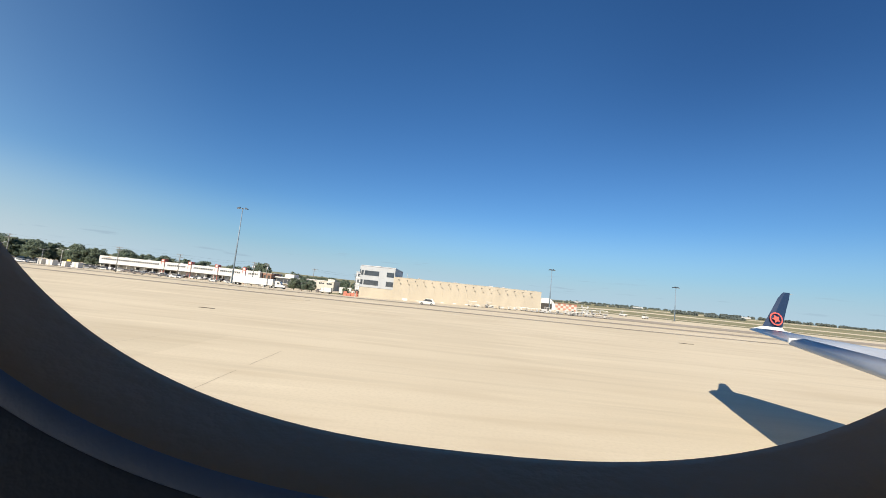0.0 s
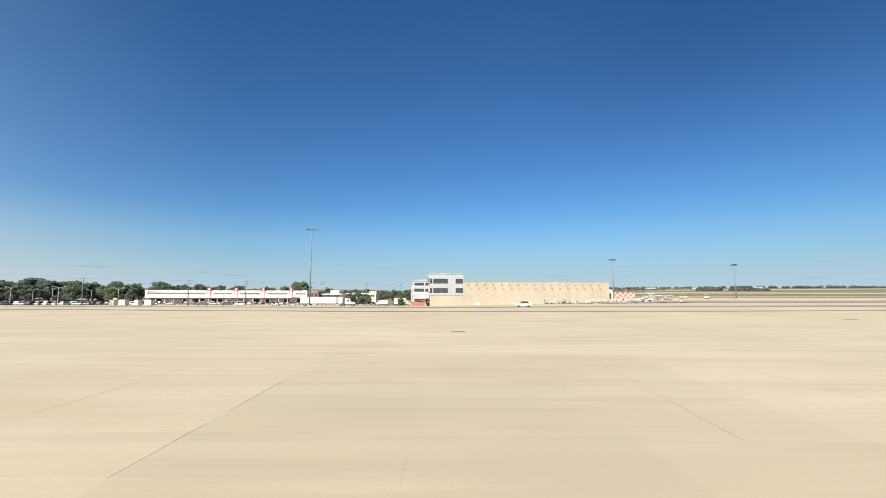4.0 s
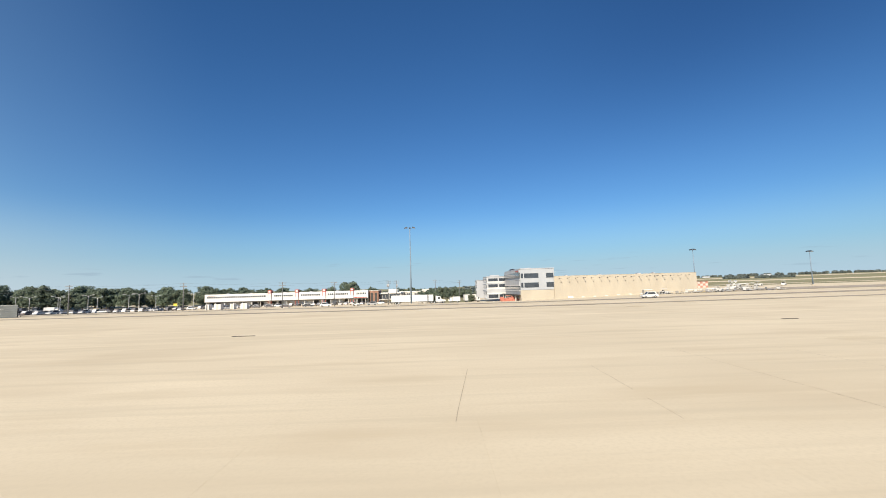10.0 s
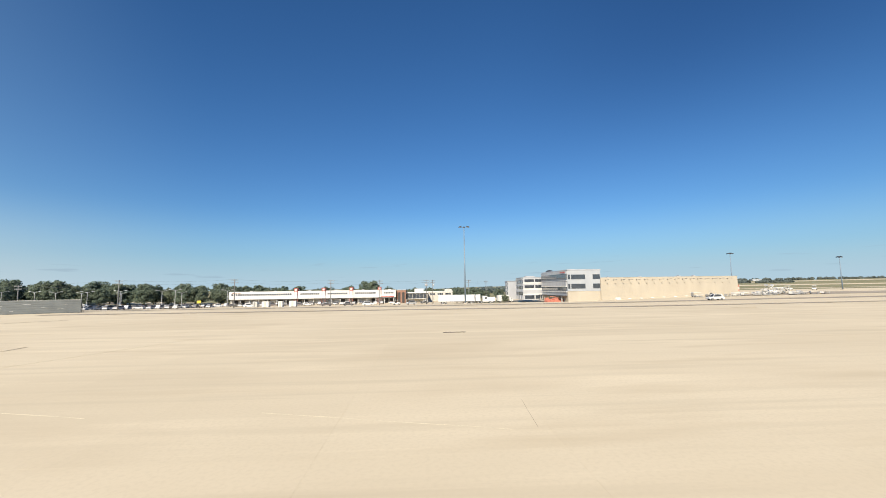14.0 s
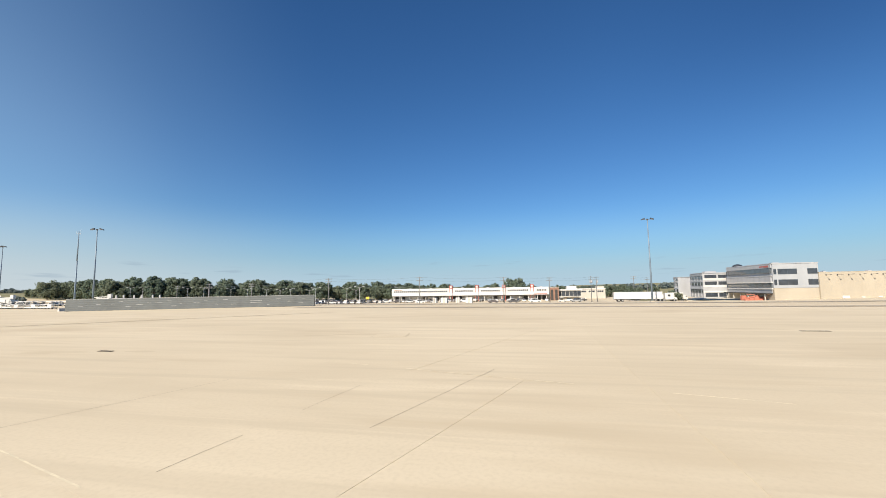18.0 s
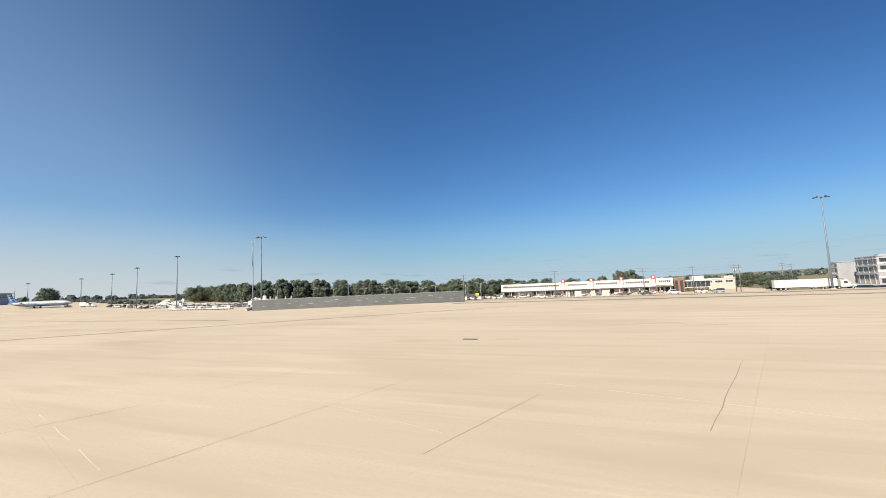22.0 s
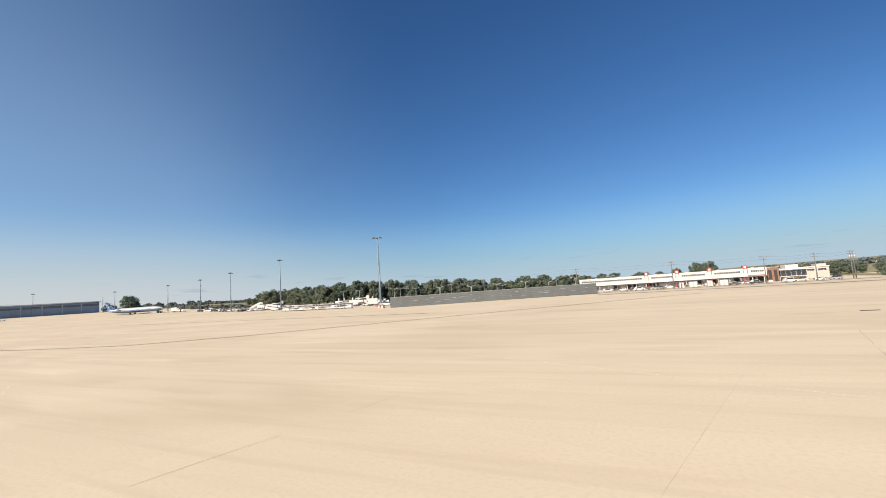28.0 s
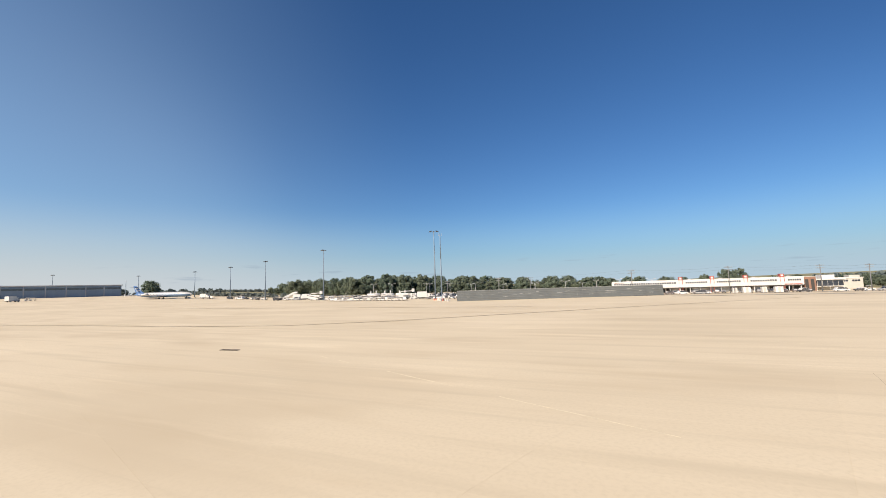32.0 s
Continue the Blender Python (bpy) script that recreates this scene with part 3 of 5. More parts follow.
def small_buildings():
    b = thing("brick_building", -101.4, 234, 0, "narrow brown brick building beside the cargo terminal", "building", z=-3.6)
    part("wall", Mesh().box(0, 0, 0, 5.0, 14, 7.4), BROWN, b)
    part("bay", Mesh().box(0.7, -0.12, 0.4, 2.0, 0, 6.2).box(3.0, -0.12, 0.4, 4.3, 0, 6.2), DARK, b, "dark glazed bay")
    part("parapet", Mesh().slab(-0.15, -0.15, 7.4, 5.15, 14.1, 7.65, 0.05), CREAM, b)
    b = thing("low_office", -97.2, 238, 0, "low cream office with a dark glazed front and a rear wing", "office", z=-3.6)
    part("wall", Mesh().box(0, 0, 0, 13.0, 24, 5.6), CREAM, b)
    part("roof", Mesh().slab(-0.4, -0.8, 5.6, 13.4, 24.3, 6.15, 0.05), WHITE, b, "white roof slab")
    for i in range(6):
        part("pane", Mesh().box(0.5 + i * 2.05, -0.06, 2.6, 2.4 + i * 2.05, -0.01, 5.2), GLASS, b)
    wing = part("rear_wing", Mesh().box(10.0, 24.4, 0, 29.2, 40, 6.0), CREAM, b, "cream rear wing")
    part("wing_roof", Mesh().slab(9.8, 24.1, 6.0, 29.5, 40.2, 6.4, 0.05), WHITE, wing, "white roof slab")
    for i in range(3):
        window(b, 14.6 + i * 5.0, 4.0, 18.2 + i * 5.0, 5.2, 24.39, WHITE, GLASS, 3)
    part("penthouse", Mesh().slab(5.6, 4, 6.15, 10.8, 12, 8.1, 0.05), WHITE, b, "white roof house")
    part("roof_unit", Mesh().slab(24.5, 27, 6.4, 29.0, 33, 7.6, 0.05), CREAM, b, "cream roof house")
    part("canopy", Mesh().box(1, -3.2, 2.3, 12, -0.05, 2.5), WHITE, b)
    for x in (1.3, 6.5, 11.7):
        part("post", Mesh().tube((x, -3.0, 0), (x, -3.0, 2.3), 0.08, 0.08, 6), WHITE, b)

    a = thing("fabric_hangar", 43.6, 186, 0, "white fabric arched storage hangar with a dark opening", "hangar", z=0.55)
    rings = [[(4.3 - 4.3 * math.cos(k * math.pi / 14), y, 0.2 + 5.0 * math.sin(k * math.pi / 14) ** 0.8) for k in range(15)] + [(8.3, y, 0.0), (0.3, y, 0.0)] for y in (0.15, 24)]
    part("cover", Mesh().loft(rings), FABRIC, a, "", False)
    # the end is closed; a dark plate stands for the shaded interior
    part("opening", Mesh().box(1.9, 0.02, 0, 6.7, 0.14, 2.9), DARK, a, "dark plate standing for a shaded doorway")
    for k in range(4):
        x = 1.2 + k * 2.05
        part("rib", Mesh().tube((x, 0.1, 0), (x, 0.1, 3.9), 0.07, 0.07, 6), STEEL, a)

    k = thing("checkered_shed", 52.7, 189, 0, "low red and white checkered equipment shed", "shed", z=land(57, 189) - 0.1)
    part("wall", Mesh().box(0, 0, 0, 9.9, 5, 3.1), CREAM, k)
    part("roof", Mesh().slab(-0.2, -0.3, 3.1, 10.1, 5.2, 3.3, 0.05), BROWN, k)
    square = Mesh().box(0, -0.03, 0, 1.23, 0.0, 1.0).data("red_square", CHECK_RED)
    for i in range(8):
        for j in range(3):
            if (i + j) % 2:
                piece("red_square", square, k, pose(i * 1.235, -0.004, j * 1.0 + 0.05))


small_buildings()


def far_hangar():
    h = thing("maintenance_hangar", -572.5, 3, 79.8, "long low blue-grey hangar with a pale roof edge", "hangar", z=4.7)
    n, w = 28, 5.48
    part("wall", Mesh().box(0, 0.3, 0, n * w, 45, 9.0), HANGAR_BLUE, h)
    for i in range(n):
        part("door_panel", Mesh().box(i * w + 0.06, 0 if i % 2 else 0.14, 0.3, (i + 1) * w - 0.06, 0.3, 8.6), HANGAR_BLUE, h)
    part("roof", Mesh().slab(-0.8, -0.5, 9.0, n * w + 0.8, 46, 9.75, 0.15), ROOF, h, "pale roof edge")
    for i in range(0, n, 2):
        part("clerestory_pane", Mesh().box(i * w + 0.5, -0.06, 6.3, (i + 2) * w - 0.5, -0.01, 7.7), BAND_GLASS, h)
        part("post", Mesh().box(i * w - 0.25, -0.22, 0, i * w + 0.25, -0.01, 9.0), GREY_PANEL, h, "pale steel post")
    for i in range(5):
        part("roller_door", Mesh().box(9 + i * 17, -0.1, 0, 13 + i * 17, -0.01, 2.6), ROOF if i % 2 else DARK, h)


far_hangar()


# ---- blast fence ----
def blast_fence():
    f = thing("blast_fence", -228.4, 82.7, 23.8, "long grey corrugated steel jet blast fence", "blast fence", z=-0.25)
    n, w = 26, 2.4
    data = []
    for k in range(2):
        m = Mesh()
        out = []
        for j in range(6):
            z = 0.22 + j * 0.53
            lean = 0.10 * j * 0.53
            out += [(lean, z), (lean - 0.035, z + 0.06), (lean - 0.035, z + 0.42), (lean, z + 0.48)]
        out += [(out[-1][0] + 0.04, out[-1][1]), (0.04, 0.22)]
        m.loft([[(0.004, y, z) for y, z in out], [(w - 0.004, y, z) for y, z in out]])
        data.append(m.data("panel", FENCE))
    for i in range(n):
        piece("panel", data[0], f, pose(i * w, 0, 0))
    for i in range(n + 1):
        x = i * w
        part("post", Mesh().box(x - 0.06, 0.36, 0, x + 0.06, 0.50, 3.3).tube((x, 0.5, 2.6), (x, 2.2, 0.02), 0.05, 0.05, 5), FENCE_SHADE, f)
    part("kerb", Mesh().slab(-0.2, -0.35, 0, n * w + 0.2, 0.35, 0.22, 0.04), FENCE_SHADE, f, "fence footing with shade painted in")
    for x, z, s in ((7, 1.9, 1.2), (10.5, 1.9, 0.8), (14, 1.2, 1.4), (19, 2.0, 1.0), (21, 2.0, 1.8), (27, 1.6, 0.6), (33, 2.3, 1.0), (40, 1.2, 1.3), (45, 2.05, 3.2), (45, 1.55, 3.2), (55, 1.7, 0.9), (49.5, 0.9, 0.7), (3, 1.4, 1.1), (12.4, 2.5, 0.9), (16.5, 1.65, 1.6), (24, 2.45, 1.0), (25, 1.1, 1.2), (30.5, 1.9, 1.5), (36, 1.3, 0.9), (38, 2.5, 1.2), (51.5, 2.4, 1.6), (58, 1.2, 1.3), (59, 2.3, 0.8)):
        part("bare_patch", Mesh().box(x, z * 0.1 - 0.10, z, x + s, z * 0.1 - 0.03, z + 0.07), STEEL, f, "pale scuffed strip")
    part("cap_rail", Mesh().box(0, 0.24, 3.36, n * w, 0.40, 3.42), STEEL, f)


blast_fence()


# ---- masts and poles ----
def mast(x, y, top, arms, label, r=0.26, turn=0.0):
    base = land(x, y)
    h = top - base
    m = thing("light_mast", x, y, turn, label, "light mast", "apron light masts")
    part("shaft", Mesh().tube((0, 0, 0.25), (0, 0, h - 0.2), r, r * 0.45, 10), POLE, m, "", True)
    part("base_plate", Mesh().slab(-0.6, -0.6, 0, 0.6, 0.6, 0.3, 0.08), TAN, m, "concrete footing")
    part("crossbar", Mesh().tube((-arms, 0, h - 0.35), (arms, 0, h - 0.35), 0.09, 0.09, 6), POLE, m)
    for s in (-1, 1):
        for k in (0.8,):
            xx = s * arms * k
            lamp = part("floodlight", Mesh().prism([(xx - 0.52, h - 0.34 + s * 0.16), (xx + 0.52, h - 0.34 - s * 0.16), (xx + 0.47, h - 0.02 - s * 0.16), (xx - 0.47, h - 0.02 + s * 0.16)], -0.4, 0.4), LAMP_HEAD, m, "dark floodlight housing")
            part("lens", Mesh().prism([(xx - 0.42, h - 0.38 + s * 0.13), (xx + 0.42, h - 0.38 - s * 0.13), (xx + 0.42, h - 0.33 - s * 0.13), (xx - 0.42, h - 0.33 + s * 0.13)], -0.33, 0.33), STEEL, lamp)
    part("ring", Mesh().tube((0, 0, h - 0.5), (0, 0, h - 0.15), 0.28, 0.28, 8), LAMP_HEAD, m)
    return m


mast(-72.3, 143.0, 26.0, 1.7, "tall grey steel apron light mast with twin floodlights", 0.30)
mast(45.3, 171.0, 17.7, 1.05, "grey steel light mast beside the fabric hangar", 0.26)
mast(100, 176, 16.0, 1.05, "grey steel light mast near the grass field")
mast(-245.3, 102.3, 25.3, 1.6, "tall steel light mast beside the blast fence", 0.30, 24)
mast(-309.6, 116.2, 23.5, 0.85, "steel apron light mast among parked ground vehicles", 0.32, 24)
mast(-366.1, 133.4, 22.1, 0.85, "steel apron light mast among parked ground vehicles", 0.32, 24)
mast(-410.9, 146.1, 21.4, 0.85, "far steel apron light mast", 0.32, 24)
mast(-453.6, 151.6, 20.5, 0.9, "far steel apron light mast", 0.32, 24)
mast(-520.4, 152.4, 20.3, 0.95, "far steel apron light mast", 0.32, 24)
mast(-628, 144, 25.2, 1.1, "far steel light mast behind the blue hangar", 0.32, 24)


def antenna_mast(x, y, top):
    h = top - land(x, y)
    m = thing("antenna_mast", x, y, 24, "slender steel antenna mast at the end of the fence", "antenna mast")
    part("shaft", Mesh().tube((0, 0, 0), (0, 0, h * 0.62), 0.24, 0.19, 8).tube((0, 0, h * 0.62), (0, 0, h), 0.18, 0.12, 8), POLE, m, "", True)
    part("whip", Mesh().tube((-0.5, 0, h - 0.6), (0.5, 0, h - 0.6), 0.04, 0.04, 5).tube((0.5, 0, h - 0.9), (0.5, 0, h + 0.7), 0.035, 0.02, 5).tube((-0.5, 0, h - 0.9), (-0.5, 0, h + 0.3), 0.035, 0.02, 5), STEEL, m)
    part("cabinet", Mesh().slab(-0.45, -0.7, 0, 0.45, -0.25, 1.5, 0.05), GREY_PANEL, m)


antenna_mast(-237.7, 91.5, 22.6)
antenna_mast(-532, 150, 17.0)


def utility_pole(x, y, top, turn=0.0, cross=2):
    h = top - land(x, y)
    m = thing("utility_pole", x, y, turn, "weathered wooden utility pole with crossarms", "utility pole", "utility poles")
    part("pole", Mesh().tube((0, 0, 0), (0, 0, h), 0.19, 0.12, 7), WOOD, m, "", True)
    for k in range(cross):
        arm = part("crossarm", Mesh().box(-1.2, -0.16, h - 0.45 - k * 0.9, 1.2, -0.06, h - 0.30 - k * 0.9), WOOD, m)
        for s in (-1.05, -0.4, 0.4, 1.05):
            part("insulator", Mesh().tube((s, -0.11, h - 0.30 - k * 0.9), (s, -0.11, h - 0.08 - k * 0.9), 0.055, 0.04, 6), GREY_PANEL, arm)
    return x, y, top


def wire(points, r):
    """One unbroken cable along a line of points."""
    return Mesh().loft([[(x - r, y, z - r), (x + r, y, z - r), (x + r, y, z + r), (x - r, y, z + r)] for x, y, z in points])


poles = [utility_pole(*p) for p in ((-231, 134, 7.6), (-220, 144, 7.6), (-180.0, 132.5, 8.6), (-148.9, 140.5, 8.6), (-120.1, 152.3, 8.2), (-103.5, 162.0, 8.0),
                                    (-85.3, 186.7, 8.5), (-82.2, 193.4, 8.5), (-64, 206, 8.6), (-262, 150, 7.4), (-50, 240, 8.5))]
for k, a in ((6, -0.35), (7, 0.35), (6, 0.35)):
    x, y, top = poles[k]
    d = thing("transformer", x + a, y - 0.3, 0, "grey drum transformer hung on a utility pole", "transformer", "pole transformers", z=top - 2.9)
    part("drum", Mesh().tube((0, 0, 0), (0, 0, 1.1), 0.27, 0.27, 10), GREY_PANEL, d, "", True)
    part("bracket", Mesh().box(-0.05, 0.1, 0.3, 0.05, 0.34, 0.9), STEEL, d)
    part("bushing", Mesh().tube((0.1, 0, 1.1), (0.1, 0, 1.3), 0.05, 0.04, 6), CABLE, d)
for a, b in ((0, 2), (2, 3), (3, 4), (4, 5), (5, 6), (6, 7), (8, 10), (9, 0)):
    (x0, y0, z0), (x1, y1, z1) = poles[a], poles[b]
    pts = lambda s, dz: [(x0 + (x1 - x0) * k / 10, y0 + s + (y1 - y0) * k / 10, z0 - dz + (z1 - z0) * k / 10 - 2.4 * (k / 10) * (1 - k / 10)) for k in range(11)]
    w = new("power_line")
    tagged(w, "pair of sagging black power cables between wooden poles", "cable")
    part("cable", wire(pts(-0.11, 0.1), 0.015), CABLE, w)
    part("cable", wire(pts(-0.11, 1.05), 0.015), CABLE, w)


def street_lamp():
    m = thing("street_lamp", -210, 176, 15, "slim grey twin-arm car park lamp", "street lamp", "car park lamps")
    part("post", Mesh().tube((0, 0, 0), (0, 0, 7.4), 0.11, 0.07, 7), ROOF, m)
    for s in (-1, 1):
        arm = part("arm", Mesh().line([(0, 0, 7.0), (s * 0.8, 0, 7.5), (s * 1.9, 0, 7.75)], 0.05, 5), ROOF, m)
        part("lamp", Mesh().slab(s * 1.9 - 0.38, -0.17, 7.66, s * 1.9 + 0.38, 0.17, 7.84, 0.05), ROOF, arm)
    return m


lamp = street_lamp()
for x, y in ((-196, 180), (-226, 180), (-242, 184), (-258, 178), (-275, 182), (-292, 186), (-310, 176), (-232, 208), (-252, 210), (-272, 208), (-206, 212), (-330, 186), (-186, 172), (-300, 206), (-172, 186), (-355, 190)):
    put(lamp, x, y, rnd.uniform(0, 60))


# ---- vehicles ----
def wheel(parent, x, y, r=0.33, w=0.22):
    t = part("wheel", Mesh().tube((x, y - w / 2, r), (x, y + w / 2, r), r, r, 12), TYRE, parent)
    s = -1 if y < 0 else 1
    part("rim", Mesh().tube((x, y + s * w * 0.3, r), (x, y + s * (w / 2 + 0.01), r), r * 0.55, r * 0.5, 8), STEEL, t)


def car(x, y, turn, tall=False):
    c = thing("car", x, y, turn, "parked passenger car in the airport car park" if not tall else "parked sport utility car in the airport car park", "car", "parked cars")
    h = 1.72 if tall else 1.45
    low = [(-2.2, 0.35), (2.2, 0.35), (2.25, 0.6), (2.1, 0.82), (1.1, 0.92), (-1.75, 0.98), (-2.2, 0.9), (-2.28, 0.6)]
    top = [(1.1, 0.92), (0.45, h - 0.06), (0.1, h), (-1.2, h), (-1.55, h - 0.06), (-2.0 if tall else -1.8, 0.97)]
    part("body", Mesh().prism(low, -0.86, 0.86), CAR, c)
    part("cabin", Mesh().prism(top, -0.72, 0.72), CAR, c)
    glass = [(0.98, 0.97), (0.42, h - 0.12), (-1.15, h - 0.12), (-1.6, 1.0)]
    for s in (-1, 1):
        part("side_window", Mesh().prism(glass, s * 0.722, s * 0.735), GLASS, c)
        part("headlight", Mesh().box(2.12, s * 0.55 - 0.18, 0.6, 2.26, s * 0.55 + 0.18, 0.74), STEEL, c)
    part("windscreen", Mesh().add([(1.09, -0.6, 0.97), (1.09, 0.6, 0.97), (0.49, 0.55, h - 0.1), (0.49, -0.55, h - 0.1), (1.06, -0.6, 0.97), (1.06, 0.6, 0.97), (0.46, 0.55, h - 0.1), (0.46, -0.55, h - 0.1)],
                                  [(0, 1, 2, 3), (7, 6, 5, 4), (0, 4, 5, 1), (1, 5, 6, 2), (2, 6, 7, 3), (3, 7, 4, 0)]), GLASS, c)
    for x0 in (-1.35, 1.35):
        for s in (-0.78, 0.78):
            wheel(c, x0, s)
    return c


sedan, suv = car(-206, 170, 88), car(-210, 170, 92, True)
for row, y in enumerate((163, 170, 186, 193, 209, 216)):
    for i in range(24):
        x = -212 - i * 4.9 - (row % 2) * 2
        if x > -330 and rnd.random() < 0.86 and not (x < -292 and 160 < y < 190):
            put(suv if rnd.random() < 0.4 else sedan, x + rnd.uniform(-1, 1), y + rnd.uniform(-0.3, 0.3), 90 + rnd.uniform(-3, 3) + 180 * rnd.randrange(2))
for x, y in ((-189, 214), (-183, 216), (-176, 215), (-168, 216), (-163, 214), (-157, 216), (-150, 215), (-146, 217), (-205, 199), (-199, 201), (-194, 190), (-197, 168), (-93, 216), (-86, 218), (-62, 214)):
    put(rnd.choice((suv, sedan)), x, y, rnd.uniform(-15, 15) + 180 * rnd.randrange(2))


for i in range(24):
    put(suv if rnd.random() < 0.5 else sedan, -189 + i * 3.7 + rnd.uniform(-1, 1), 222.5 + rnd.uniform(-1, 1), 90 + rnd.uniform(-6, 6) + 180 * rnd.randrange(2))
for i in range(14):
    put(suv if rnd.random() < 0.5 else sedan, -208 + (i % 7) * 3.3 + rnd.uniform(-0.5, 0.5), (178, 205)[i // 7] + rnd.uniform(-1, 1), 90 + rnd.uniform(-6, 6))


rover = put(suv, -3.5, 115.4, 178, 0.06)
tagged(rover, "white sport utility car on the service road", "car")
for o in rover.children:
    if o.name.startswith(("body", "cabin")):
        o.data = o.data.copy()
        o.data.materials.clear()
        o.data.materials.append(TRUCK)


def box_truck(x, y, turn, length=6.5, label="white box truck parked on the apron", box=2.9):
    t = thing("truck", x, y, turn, label, "truck", "ground service vehicles")
    part("chassis", Mesh().box(-length / 2, -0.9, 0.5, length / 2 + 1.8, 0.9, 0.8), DARK, t)
    part("cargo_box", Mesh().slab(-length / 2, -1.15, 0.8, length / 2 - 0.2, 1.15, 0.6 + box, 0.06), TRUCK, t)
    cab = part("cab", Mesh().prism([(length / 2, 0.7), (length / 2 + 1.9, 0.7), (length / 2 + 1.9, 1.4), (length / 2 + 1.35, 2.35), (length / 2, 2.4)], -1.0, 1.0), TRUCK, t)
    part("windscreen", Mesh().box(length / 2 + 1.0, -1.015, 1.45, length / 2 + 1.45, 1.015, 2.15), GLASS, cab)
    for xx in (-length / 2 + 1.2, length / 2 + 1.1):
        for s in (-0.9, 0.9):
            wheel(t, xx, s, 0.45, 0.28)
    return t


def trailer(x, y, turn):
    t = thing("semi_trailer", x, y, turn, "long white box semi-trailer parked behind the light mast", "trailer")
    part("box", Mesh().slab(0, -1.25, 0.95, 16.2, 1.25, 3.45, 0.05), TRUCK, t)
    for i in range(12):
        part("rib", Mesh().box(0.4 + i * 1.4, -1.27, 1.0, 0.46 + i * 1.4, -1.25, 3.38), ROOF, t)
    part("underframe", Mesh().box(0.4, -0.8, 0.75, 15.8, 0.8, 0.95), DARK, t)
    for xx in (1.6, 2.9):
        for s in (-1.0, 1.0):
            wheel(t, xx, s, 0.5, 0.4)
    for s in (-0.8, 0.8):
        part("landing_leg", Mesh().box(12.6, s - 0.08, 0, 12.8, s + 0.08, 0.95), STEEL, t)


trailer(-81.0, 160.3, 1)
hauler = thing("truck_tractor", -63.3, 160.6, 1, "white road tractor coupled to the semi-trailer", "truck")
part("chassis", Mesh().box(-3.0, -0.5, 0.45, 3.2, 0.5, 0.72), DARK, hauler)
hood = part("cab", Mesh().prism([(-0.6, 0.7), (3.2, 0.7), (3.25, 1.3), (1.6, 1.65), (1.2, 2.75), (-0.6, 3.0)], -1.1, 1.1), TRUCK, hauler)
part("side_window", Mesh().box(0.2, -1.115, 1.75, 1.1, 1.115, 2.45), GLASS, hood)
part("grille", Mesh().box(3.2, -0.6, 0.75, 3.29, 0.6, 1.25), STEEL, hood)
for xx in (-2.3, -1.1, 2.3):
    for s in (-0.95, 0.95):
        wheel(hauler, xx, s, 0.5, 0.34)
box_truck(-47.0, 205, 12, 6.0, "white box truck parked behind the office", 3.1)
box_truck(-54.0, 199, 172, 3.8, "short white box truck parked behind the office", 2.2)


def cart(x, y, turn, top=1.7):
    c = thing("baggage_cart", x, y, turn, "low baggage cart with a pale canopy", "baggage cart", "baggage carts")
    part("deck", Mesh().slab(-1.5, -0.75, 0.42, 1.5, 0.75, 0.58, 0.03), STEEL, c)
    part("canopy", Mesh().prism([(-1.55, 1.72), (-1.4, 1.85), (1.4, 1.85), (1.55, 1.72)], -0.8, 0.8), CART, c)
    for xx in (-1.45, 1.45):
        for s in (-0.7, 0.7):
            part("post", Mesh().box(xx - 0.03, s - 0.03, 0.58, xx + 0.03, s + 0.03, 1.73), STEEL, c)
    part("end_panel", Mesh().box(-1.48, -0.7, 0.6, -1.44, 0.7, top), CART, c)
    for xx in (-1.0, 1.0):
        for s in (-0.62, 0.62):
            wheel(c, xx, s, 0.22, 0.14)
    part("tow_bar", Mesh().tube((1.5, 0, 0.45), (2.3, 0, 0.3), 0.035, 0.035, 5), YELLOW, c)
    return c


def tractor(x, y, turn, mat=None, label="small white baggage tractor"):
    t = thing("tow_tractor", x, y, turn, label, "tractor", "ground service vehicles")
    part("body", Mesh().prism([(-1.5, 0.3), (1.5, 0.3), (1.5, 0.95), (0.3, 1.05), (0.2, 0.8), (-0.7, 0.8), (-0.75, 1.05), (-1.5, 1.0)], -0.7, 0.7), mat or TRUCK, t)
    part("seat", Mesh().slab(-0.65, -0.5, 0.8, -0.15, 0.5, 0.98, 0.04).box(-0.72, -0.5, 0.9, -0.62, 0.5, 1.4), DARK, t)
    part("roof", Mesh().slab(-0.95, -0.7, 1.95, 0.5, 0.7, 2.05, 0.03), mat or TRUCK, t)
    for xx in (-0.85, 0.4):
        for s in (-0.62, 0.62):
            part("post", Mesh().box(xx - 0.03, s - 0.03, 0.9, xx + 0.03, s + 0.03, 1.96), STEEL, t)
    for xx in (-0.95, 0.95):
        for s in (-0.66, 0.66):
            wheel(t, xx, s, 0.34, 0.2)
    return t


